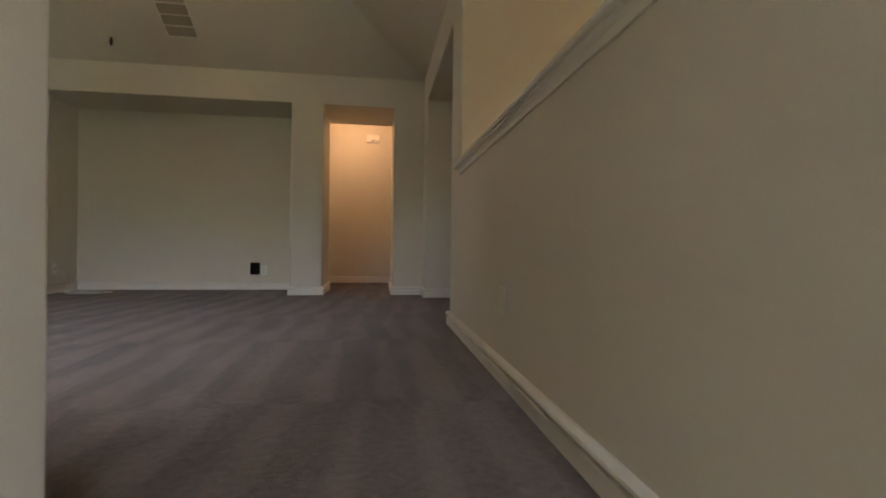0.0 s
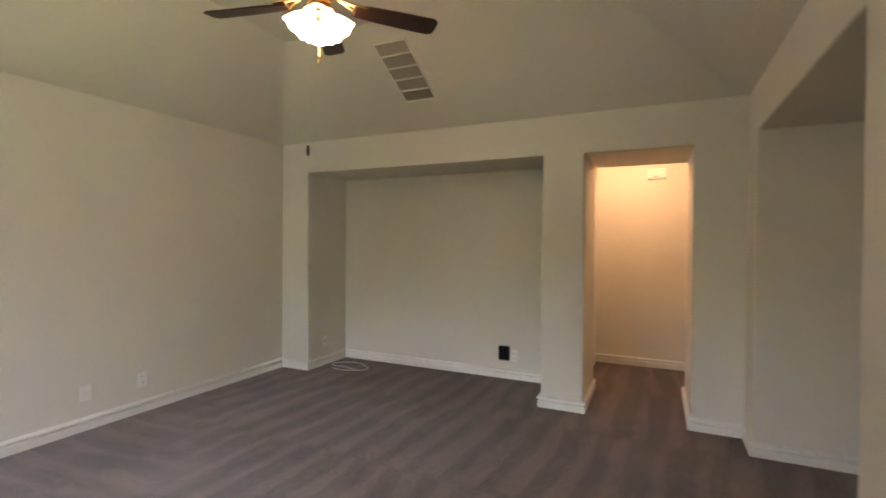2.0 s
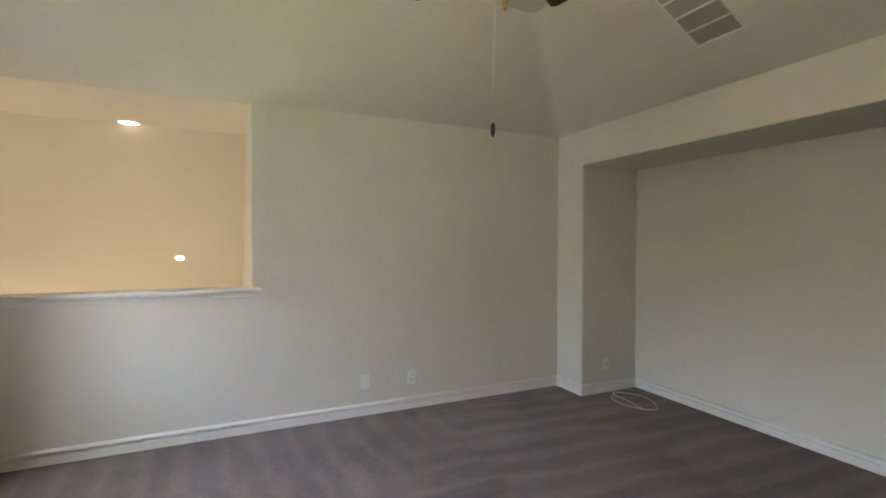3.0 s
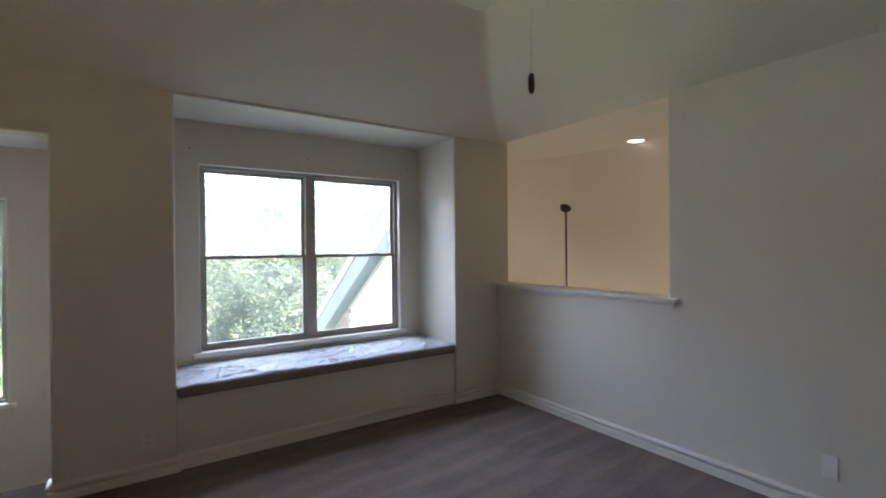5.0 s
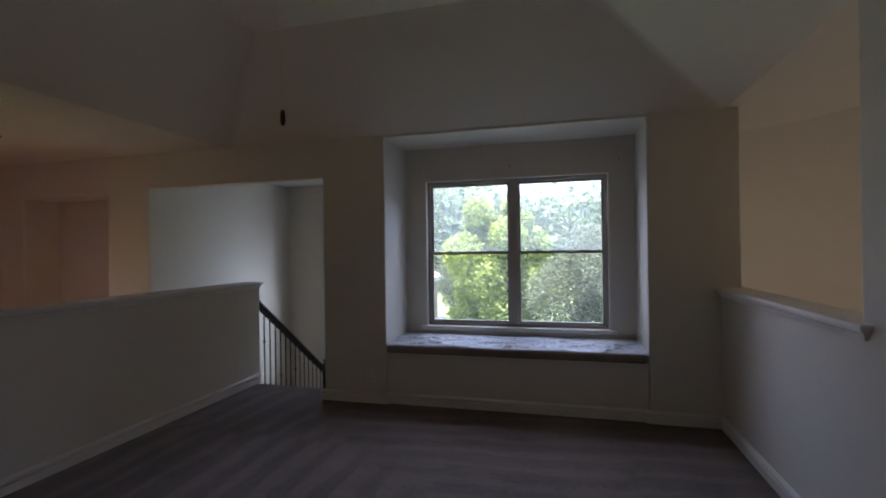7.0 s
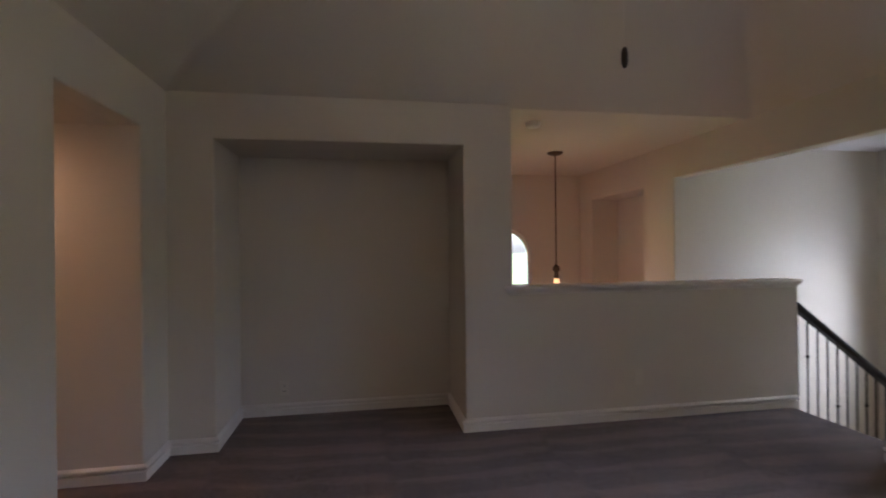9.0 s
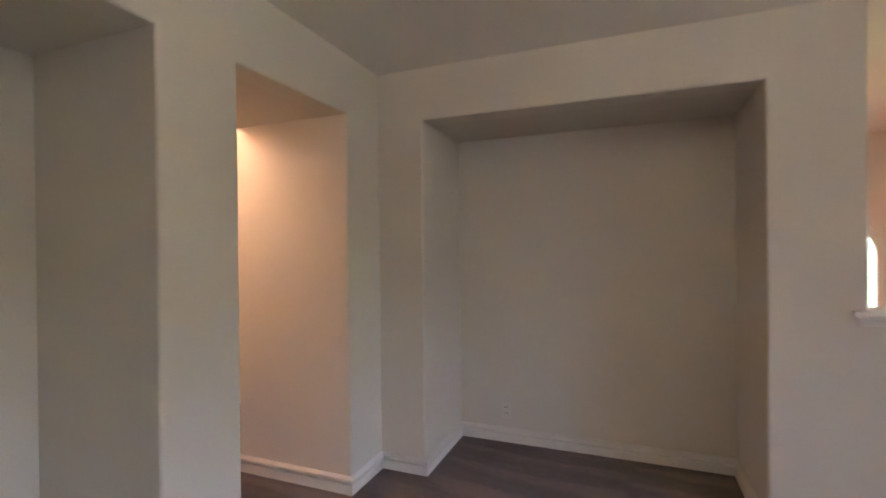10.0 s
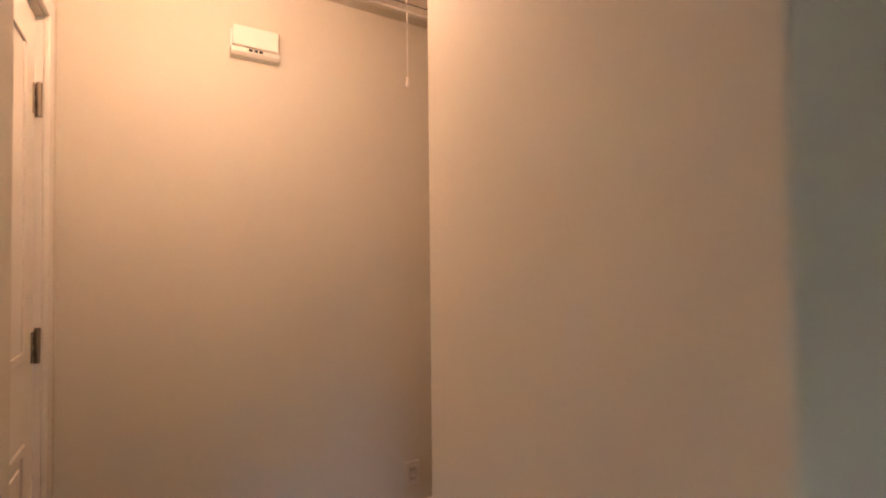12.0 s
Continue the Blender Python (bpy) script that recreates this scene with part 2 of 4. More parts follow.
OAK = leaf_material("oak_leaves", (0.07, 0.09, 0.045), (0.15, 0.175, 0.1))
LIME = leaf_material("lime_leaves", (0.15, 0.21, 0.035), (0.3, 0.36, 0.08))
# Woodland tones are paler than the oaks': distance haze put into the base colour.
WOODS = leaf_material("hazed_woodland_leaves", (0.1, 0.145, 0.075), (0.23, 0.28, 0.15))

# ---- mesh helpers ----


def add_box(bm, x0, y0, z0, x1, y1, z1, bevel=0.0, seg=2):
    """A box between two corners, with rounded edges, added to bm."""
    r = bmesh.ops.create_cube(bm, size=1)
    vs = r["verts"]
    bmesh.ops.scale(bm, vec=(abs(x1 - x0), abs(y1 - y0), abs(z1 - z0)), verts=vs)
    bmesh.ops.translate(bm, vec=((x0 + x1) / 2, (y0 + y1) / 2, (z0 + z1) / 2), verts=vs)
    if bevel:
        es = list({e for v in vs for e in v.link_edges})
        bmesh.ops.bevel(bm, geom=es, offset=bevel, segments=seg, affect="EDGES", profile=0.5)
    return bm


def box(x0, y0, z0, x1, y1, z1, bevel=0.0, seg=2):
    return add_box(bmesh.new(), x0, y0, z0, x1, y1, z1, bevel, seg)


def add_tube(bm, p0, p1, r0, r1=None, n=12, caps=True):
    """A round bar from p0 to p1, added to bm."""
    r1 = r0 if r1 is None else r1
    p0, p1 = Vector(p0), Vector(p1)
    d = p1 - p0
    m = Matrix.Translation((p0 + p1) / 2) @ d.to_track_quat("Z", "Y").to_matrix().to_4x4()
    bmesh.ops.create_cone(bm, cap_ends=caps, segments=n, radius1=r0, radius2=r1, depth=d.length, matrix=m)
    return bm


def tube(p0, p1, r0, r1=None, n=12):
    return add_tube(bmesh.new(), p0, p1, r0, r1, n)


def lathe(profile, n=24, at=(0, 0, 0)):
    """A turned shape from (radius, height) pairs."""
    bm = bmesh.new()
    rings = []
    for r, z in profile:
        rings.append([bm.verts.new((at[0] + r * math.cos(2 * math.pi * i / n), at[1] + r * math.sin(2 * math.pi * i / n), at[2] + z)) for i in range(n)])
    for a, b in zip(rings, rings[1:]):
        for i in range(n):
            bm.faces.new((a[i], a[(i + 1) % n], b[(i + 1) % n], b[i]))
    bm.faces.new(rings[0][::-1])
    bm.faces.new(rings[-1])
    bmesh.ops.recalc_face_normals(bm, faces=bm.faces)
    return bm


def prism(points, axis, lo, hi, bevel=0.0, front=None):
    """A flat outline drawn out along an axis from lo to hi. axis 'x': points are (y, z); 'y': (x, z); 'z': (x, y).
    bevel rounds the edges of the face at front (lo or hi) alone, or all edges."""
    put = {"x": lambda u, v, w: (w, u, v), "y": lambda u, v, w: (u, w, v), "z": lambda u, v, w: (u, v, w)}[axis]
    bm = bmesh.new()
    a = [bm.verts.new(put(u, v, lo)) for u, v in points]
    b = [bm.verts.new(put(u, v, hi)) for u, v in points]
    n = len(points)
    bm.faces.new(a)
    bm.faces.new(b[::-1])
    for i in range(n):
        bm.faces.new((a[i], b[i], b[(i + 1) % n], a[(i + 1) % n]))
    bmesh.ops.recalc_face_normals(bm, faces=bm.faces)
    if bevel:
        k = "xyz".index(axis)
        es = [e for e in bm.edges if front is None or all(abs(v.co[k] - front) < 1e-5 for v in e.verts)]
        bmesh.ops.bevel(bm, geom=es, offset=bevel, segments=3, affect="EDGES", profile=0.5)
    return bm


def mesh_of(name, bm, material, smooth=False):
    me = bpy.data.meshes.new(name)
    bm.to_mesh(me)
    bm.free()
    me.materials.append(material)
    if smooth:
        me.polygons.foreach_set("use_smooth", [True] * len(me.polygons))
    return me


def part(name, bm, material, parent=None, label="", smooth=False):
    """One mesh object, under a thing or a part if one is given."""
    ob = new(name, mesh_of(name, bm, material, smooth))
    if parent:
        ob.parent = parent
    if label:
        tagged(ob, label)
    return ob


def setting(name, bm, material, label, category, smooth=False):
    return tagged(part(name, bm, material, None, "", smooth), label, category, kind="structure")


def thing(name, label, category, group="", at=(0, 0, 0)):
    ob = new(name)
    ob.location = at
    ob.empty_display_size = 0.05
    return tagged(ob, label, category, group)

# ---- the large structure ----
W, E, S, N, H = -3.16, 1.215, 1.328, 5.885, 2.46
NB, HB = 6.56, 7.7          # back of the wall niche, back of the hall
ML, MR, MT = -2.803, -0.264, 2.133  # media niche
DL, DR, DT = 0.083, 0.867, 2.13   # doorway to the hall
JY, JW = 6.69, 6.59                   # where the passage meets the hall
A0, A1, AX, AT = 3.833, 5.582, 1.862, 2.145   # alcove
OE, OW = 3.455, 3.06        # ends of the two openings above half walls
HWS = 0.93                   # free end of the half wall by the stair
WL, WR, WB, WT = -2.639, -0.408, 0.713, 2.438  # window niche
SL, SR, ST = 0.218, 2.26, 2.097  # stair opening
LS = -1.268                   # back wall of the stairwell
FE, FZ = 4.44, -2.95         # foyer: far wall, floor
PLATE = "cream painted drywall "

setting("floor", prism([(-3.3, 1.0), (E + 0.03, 1.0), (E + 0.03, 3.7), (2.8, 3.7), (2.8, 7.9), (-3.3, 7.9)], "z", -0.25, 0.0, 0.012, 0.0), CARPET, "brown-grey cut pile carpet with vacuum tracks", "carpet")

R = 0.012
setting("wall_north", prism([(-3.3, -0.05), (ML, -0.05), (ML, MT), (MR, MT), (MR, -0.05), (DL, -0.05), (DL, DT), (DR, DT), (DR, -0.05), (1.35, -0.05), (1.35, 2.6), (-3.3, 2.6)], "y", N, N + 0.13, R, N), PAINT, PLATE + "wall with media niche and doorway", "wall")
setting("wall_niche_back", box(-3.1, NB, -0.05, 0.0, NB + 0.12, 2.4), PAINT, PLATE + "back of the media niche", "wall")
setting("wall_niche_west", box(-3.0, N + 0.13, -0.05, ML, NB, 2.4), PAINT, PLATE + "side of the media niche", "wall")
setting("wall_niche_east", box(MR, N + 0.13, -0.05, -0.12, NB, 2.4), PAINT, PLATE + "side of the media niche", "wall")
setting("ceiling_niche", box(ML, N + 0.13, MT, MR, NB, 2.3), CEIL, PLATE + "soffit of the media niche", "ceiling")

setting("wall_passage_west", box(-0.17, N + 0.13, -0.05, DL, JW, 2.6), PAINT, PLATE + "side of the doorway passage", "wall")
setting("wall_passage_east", prism([(DR, N + 0.13), (DR, JY), (2.8, JY), (2.8, 6.4), (1.0, 6.4), (1.0, N + 0.13)], "z", -0.05, 2.6), PAINT, PLATE + "corner between passage and hall", "wall")
setting("ceiling_passage", box(DL, N + 0.13, DT, DR, JY, 2.6), CEIL, PLATE + "soffit of the doorway passage", "ceiling")
setting("wall_hall_back", box(-0.3, HB, -0.05, 2.8, HB + 0.12, 2.6), PAINT, PLATE + "wall at the back of the hall", "wall")
setting("wall_hall_end", box(2.7, 6.5, -0.05, 2.82, 7.9, 2.6), PAINT, PLATE + "wall at the end of the hall", "wall")
setting("ceiling_hall", box(-0.3, JY - 0.1, H + 0.008, 2.8, 7.9, 2.6), CEIL, "cream textured hall ceiling", "ceiling")
# hall wall with the bedroom door: pieces round the door opening
HX = -0.03
DY0, DY1, DZ = 6.73, 7.48, 2.04
hw = box(-0.17, DY1 + 0.02, -0.05, HX, HB, 2.6)
add_box(hw, -0.17, JW, -0.05, HX, DY0 - 0.02, 2.6)
add_box(hw, -0.17, DY0 - 0.02, DZ + 0.02, HX, DY1 + 0.02, 2.6)
setting("wall_hall_west", hw, PAINT, PLATE + "wall round the bedroom door", "wall")

setting("wall_east", prism([(HWS, -1.2), (HWS, 1.04), (OE, 1.04), (OE, 2.6), (6.0, 2.6), (6.0, -0.05), (A1, -0.05), (A1, AT), (A0, AT), (A0, -0.05), (A0 - 0.03, -1.2)], "x", E, E + 0.14, R, E), PAINT, PLATE + "wall with alcove and half wall", "wall")
setting("wall_alcove_back", box(AX, A0 - 0.12, -0.05, AX + 0.12, A1 + 0.12, 2.4), PAINT, PLATE + "back of the alcove", "wall")
setting("wall_alcove_north", box(E + 0.14, A1, -0.05, AX, A1 + 0.14, 2.4), PAINT, PLATE + "side of the alcove", "wall")
setting("wall_alcove_south", box(E + 0.14, A0 - 0.14, -0.05, AX, A0, 2.4), PAINT, PLATE + "side of the alcove", "wall")
setting("ceiling_alcove", box(E + 0.14, A0, AT, AX, A1, 2.3), CEIL, PLATE + "soffit of the alcove", "ceiling")

setting("wall_west", prism([(1.25, -0.05), (1.25, 1.04), (OW, 1.04), (OW, 2.6), (6.0, 2.6), (6.0, -0.05)], "x", W - 0.14, W, R, W), PAINT, PLATE + "wall with an opening above a half wall", "wall")

setting("wall_south", prism([(W - 0.14, -0.05), (WL, -0.05), (WL, WT), (WR, WT), (WR, -0.05), (SL, -0.05), (SL, ST), (SR, ST), (SR, -3.0), (2.82, -3.0), (2.82, 2.06), (4.06, 2.06), (4.06, -3.0), (4.55, -3.0), (4.55, 2.6), (W - 0.14, 2.6)], "y", S - 0.12, S, R, S), PAINT, PLATE + "wall with window niche and stair opening", "wall")
setting("wall_window_niche_west", box(WL - 0.15, WB - 0.14, -0.05, WL, S - 0.12, 2.6), PAINT, PLATE + "side of the window niche", "wall")
setting("wall_window_niche_east", box(WR, WB - 0.14, -0.05, WR + 0.15, S - 0.12, 2.6), PAINT, PLATE + "side of the window niche", "wall")
setting("ceiling_window_niche", box(WL, WB - 0.14, WT, WR, S - 0.12, 2.6), CEIL, "cream ceiling of the window niche", "ceiling")
GX0, GX1, GZ0, GZ1 = -2.414, -0.612, 0.615, 2.115


def pierced(x0, x1, z0, z1, hx0, hx1, hz0, hz1, y0, y1):
    """A wall along x with one rectangular hole."""
    bm = box(x0, y0, z0, hx0, y1, z1)
    add_box(bm, hx1, y0, z0, x1, y1, z1)
    add_box(bm, hx0, y0, z0, hx1, y1, hz0)
    add_box(bm, hx0, y0, hz1, hx1, y1, z1)
    return bm


setting("wall_window", pierced(WL, WR, -0.05, WT, GX0, GX1, GZ0, GZ1, WB - 0.14, WB), PAINT, PLATE + "wall round the double window", "wall")

# stairwell
setting("wall_stair_west", box(SL - 0.12, LS - 0.14, -3.2, SL, S - 0.12, 2.6), PAINT, PLATE + "side of the stairwell", "wall")
setting("wall_stair_east", box(SR, LS - 0.14, -3.2, SR + 0.12, S - 0.12, 2.6), PAINT, PLATE + "far side of the stairwell", "wall")
VX0, VX1, VZ0, VZ1 = 0.785, 1.612, -0.04, 1.945
setting("wall_stair_back", pierced(SL, SR, -3.2, H, VX0, VX1, VZ0, VZ1, LS - 0.14, LS), PAINT, PLATE + "wall round the stair window", "wall")
setting("ceiling_stair", box(SL, LS - 0.14, H, SR, S - 0.12, 2.6), CEIL, "cream ceiling over the stairwell", "ceiling")
RISE, GO, NOSE = 0.19, 0.25, 1.0
for i in range(1, 8):
    y1 = NOSE - (i - 1) * GO + 0.02
    y0 = NOSE - i * GO if i < 7 else LS
    st = prism([(y1 - 0.02, -i * RISE - 0.25), (y1 - 0.02, -i * RISE), (y0 - 0.0, -i * RISE), (y0, -i * RISE - 0.25)], "x", SL, E + 0.06, 0.012)
    setting("stair_step" if i < 7 else "stair_landing", st, CARPET, "carpeted stair tread, brown-grey pile", "stairs")
setting("stair_string", prism([(HWS, 0.0), (HWS, -1.9), (-0.95, -1.9), (-0.95, -1.28), (-0.75, -1.24)], "x", E + 0.02, E + 0.1), TRIM, "white painted stair string under the balusters", "stairs")

# foyer
ACY, ACZ, AR = 2.55, 1.23, 0.45
foy = box(FE, S - 0.12, FZ, FE + 0.14, ACY - AR, 2.6)
add_box(foy, FE, ACY + AR, FZ, FE + 0.14, 4.4, 2.6)
add_box(foy, FE, ACY - AR, FZ, FE + 0.14, ACY + AR, -0.2)
setting("wall_foyer_east", foy, PAINT, PLATE + "foyer wall with an arched window", "wall")
arc = [(ACY + AR * math.cos(math.pi * k / 20), ACZ + AR * math.sin(math.pi * k / 20)) for k in range(21)]
setting("wall_foyer_arch", prism([(ACY + AR, 2.6)] + arc + [(ACY - AR, 2.6)], "x", FE, FE + 0.14), PAINT, PLATE + "wall above the arched window", "wall")
setting("wall_foyer_north", box(E + 0.14, OE + 0.02, FZ, FE + 0.1, OE + 0.14, 2.6), PAINT, PLATE + "wall at the north of the foyer", "wall")
setting("wall_foyer_west", box(E + 0.005, 0.8, FZ, E + 0.135, A0, -0.3), PAINT, PLATE + "foyer wall under the half wall", "wall")
setting("wall_foyer_under_alcove", box(E, A0 - 0.26, FZ, AX + 0.1, A0 - 0.14, -0.05), PAINT, PLATE + "foyer wall under the alcove", "wall")
setting("wall_foyer_niche", box(2.69, S - 0.5, FZ, 4.2, S - 0.4, 2.6), PAINT, PLATE + "back of the foyer niche", "wall")
fn = box(2.7, S - 0.4, FZ, 2.82, S - 0.12, 2.6)
add_box(fn, 4.06, S - 0.4, FZ, 4.18, S - 0.12, 2.6)
add_box(fn, 2.82, S - 0.4, 2.06, 4.06, S - 0.12, 2.6)
setting("wall_foyer_niche_sides", fn, PAINT, PLATE + "sides of the foyer niche", "wall")
setting("ceiling_foyer", box(E, S - 0.12, H, FE + 0.14, A0 - 0.02, 2.6), CEIL, "cream flat ceiling over the foyer", "ceiling")
setting("floor_foyer", box(-0.2, -1.6, FZ - 0.1, FE + 0.2, 4.4, FZ), TILE, "tan tiled floor of the foyer below", "floor")

# great room below the west opening
bm = bmesh.new()
gx, gy = W - 0.035, OW + 0.06
p = [bm.verts.new(v) for v in ((gx, 0.4, H), (-4.32, 0.4, H), (-4.32, gy, H), (gx, gy, H), (-7.6, gy, 0.0), (-7.6, -3.1, 0.0), (gx, -3.1, 0.0))]
for f in ((0, 1, 2, 3), (1, 2, 4, 5), (0, 1, 5, 6)):
    bm.faces.new([p[k] for k in f])
bmesh.ops.recalc_face_normals(bm, faces=bm.faces)
hip = [e for e in bm.edges if p[1] in e.verts and p[5] in e.verts]
bmesh.ops.bevel(bm, geom=hip, offset=0.9, segments=8, profile=0.5, affect="EDGES")
up = bmesh.ops.extrude_face_region(bm, geom=list(bm.faces))
bmesh.ops.translate(bm, vec=(0, 0, 0.14), verts=[v for v in up["geom"] if isinstance(v, bmesh.types.BMVert)])
bmesh.ops.recalc_face_normals(bm, faces=bm.faces)
setting("ceiling_great_room", bm, CEIL, "cream ceiling sloping down over the great room", "ceiling")
setting("wall_great_north", box(-8.4, OW + 0.005, FZ, W - 0.14, OW + 0.12, 2.6), PAINT, PLATE + "end wall of the great room", "wall")
setting("wall_great_south", box(-7.7, -3.12, FZ, -3.27, -2.98, 0.06), PAINT, PLATE + "far end wall of the great room", "wall")
setting("wall_great_west", box(-7.75, -3.1, FZ, -7.58, 3.2, 0.1), PAINT, PLATE + "far side wall of the great room", "wall")
setting("floor_great_room", box(-8.4, -3.1, FZ - 0.1, -3.1, 3.2, FZ), TILE, "tan floor of the great room below", "floor")
setting("wall_great_east", box(W - 0.135, -3.0, FZ, W - 0.005, 3.2, -0.05), PAINT, PLATE + "great room wall under the half wall", "wall")

# vaulted ceiling: four slopes up to a flat
RUN, TOP = 1.02, 3.02
SLOPE = (TOP - H) / RUN
bm = bmesh.new()
low = [bm.verts.new(p) for p in ((W - 0.03, S - 0.03, H - 0.03 * SLOPE), (E + 0.03, S - 0.03, H - 0.03 * SLOPE), (E + 0.03, N + 0.03, H - 0.03 * SLOPE), (W - 0.03, N + 0.03, H - 0.03 * SLOPE))]
high = [bm.verts.new(p) for p in ((W + RUN, S + RUN, TOP), (E - RUN, S + RUN, TOP), (E - RUN, N - RUN, TOP), (W + RUN, N - RUN, TOP))]
for i in range(4):
    j = (i + 1) % 4
    bm.faces.new((low[i], low[j], high[j], high[i]))
bm.faces.new(high)
bmesh.ops.recalc_face_normals(bm, faces=bm.faces)
hips = [e for e in bm.edges if abs(e.verts[0].co.z - e.verts[1].co.z) > 0.2]
bmesh.ops.bevel(bm, geom=hips, offset=0.035, segments=4, profile=0.5, affect="EDGES")
up = bmesh.ops.extrude_face_region(bm, geom=list(bm.faces))
bmesh.ops.translate(bm, vec=(0, 0, 0.2), verts=[v for v in up["geom"] if isinstance(v, bmesh.types.BMVert)])
bmesh.ops.recalc_face_normals(bm, faces=bm.faces)
setting("ceiling", bm, CEIL, "cream textured vaulted ceiling with four slopes", "ceiling")
# Unseen flat slab, added to keep sun and sky out of the rooms.
setting("roof_deck", box(-3.4, 0.4, 3.28, 4.6, 8.0, 3.38), SHINGLE, "unseen flat slab over the upper storey, shutting daylight out", "roof")

# ---- baseboards ----
BASE = [(0, 0), (0.02, 0), (0.021, 0.052), (0.018, 0.056), (0.001, 0.057), (0.001, 0.072), (0.025, 0.073), (0.028, 0.079), (0.025, 0.088), (0.008, 0.097), (0, 0.097)]


def baseboard(x0, y0, x1, y1, nx, ny, a=0, b=0, z=0.0):
    """A moulded skirting board from one point to another; (nx, ny) faces the room; a, b: mitre its ends outwards (1) or inwards (-1)."""
    d = Vector((x1 - x0, y1 - y0, 0)).normalized()
    bm = bmesh.new()
    ends = []
    for (x, y), k, sgn in (((x0, y0), a, -1), ((x1, y1), b, 1)):
        ends.append([bm.verts.new((x + nx * u + sgn * k * d.x * u, y + ny * u + sgn * k * d.y * u, z + v)) for u, v in BASE])
    n = len(BASE)
    for i in range(n):
        j = (i + 1) % n
        bm.faces.new((ends[0][i], ends[0][j], ends[1][j], ends[1][i]))
    bm.faces.new(ends[0])
    bm.faces.new(ends[1][::-1])
    bmesh.ops.recalc_face_normals(bm, faces=bm.faces)
    return setting("baseboard", bm, TRIM, "white moulded baseboard along the carpet", "baseboard")


for row in [
    (W, N, ML, N, 0, -1, -1, 1), (ML, N, ML, NB, 1, 0, 1, -1), (ML, NB, MR, NB, 0, -1, -1, -1), (MR, N, MR, NB, -1, 0, 1, -1),
    (MR, N, DL, N, 0, -1, 1, 1), (DL, N, DL, JW, 1, 0, 1, 0), (DR, N, DR, JY, -1, 0, 1, 1), (DR, N, E, N, 0, -1, 1, -1),
    (DR, JY, 2.7, JY, 0, 1, 1, 0), (HX, HB, 2.7, HB, 0, -1, 0, 0),
    (E, A1, E, N, -1, 0, 1, -1), (E, A1, AX, A1, 0, -1, 1, -1), (AX, A0, AX, A1, -1, 0, -1, -1), (E, A0, AX, A0, 0, 1, 1, -1),
    (E, HWS + 0.02, E, A0, -1, 0, 0, 1), (W, S, W, N, 1, 0, -1, -1), (W, S, WL, S, 0, 1, -1, 1), (WR, S, SL, S, 0, 1, 1, 1), (SL, S - 0.12, SL, S, 1, 0, 0, 1),
    (WL, S - 0.03, WR, S - 0.03, 0, 1, -1, -1), (WL, S - 0.03, WL, S, 1, 0, -1, 1), (WR, S - 0.03, WR, S, -1, 0, -1, 1),
]:
    baseboard(*row)

# ---- ledges on the half walls ----
LEDGE = [(0, 0), (0.008, 0), (0.01, 0.006), (0.013, 0.018), (0.02, 0.028), (0.028, 0.034), (0.028, 0.04), (0.038, 0.042), (0.041, 0.048), (0.041, 0.06), (0.036, 0.067), (0, 0.067)]


def ledge(x0, x1, y0, y1, z, label):
    """A moulded cap: the profile runs round all four sides of the wall top."""
    bm = bmesh.new()
    rings = []
    for u, v in LEDGE[:-1]:
        rings.append([bm.verts.new((px, py, z + v)) for px, py in ((x0 - u, y0 - u), (x1 + u, y0 - u), (x1 + u, y1 + u), (x0 - u, y1 + u))])
    for a, b in zip(rings, rings[1:]):
        for i in range(4):
            j = (i + 1) % 4
            bm.faces.new((a[i], a[j], b[j], b[i]))
    bm.faces.new(rings[0])
    bm.faces.new(rings[-1])
    bmesh.ops.recalc_face_normals(bm, faces=bm.faces)
    return setting("trim_ledge", bm, TRIM, label, "ledge")


LZ = 1.014
ledge(E, E + 0.14, HWS + 0.02, OE + 0.025, LZ, "white moulded wooden ledge on the half wall by the stair")
ledge(W - 0.14, W, S - 0.04, OW + 0.025, LZ, "white moulded wooden ledge on the half wall over the great room")

# ---- windows ----


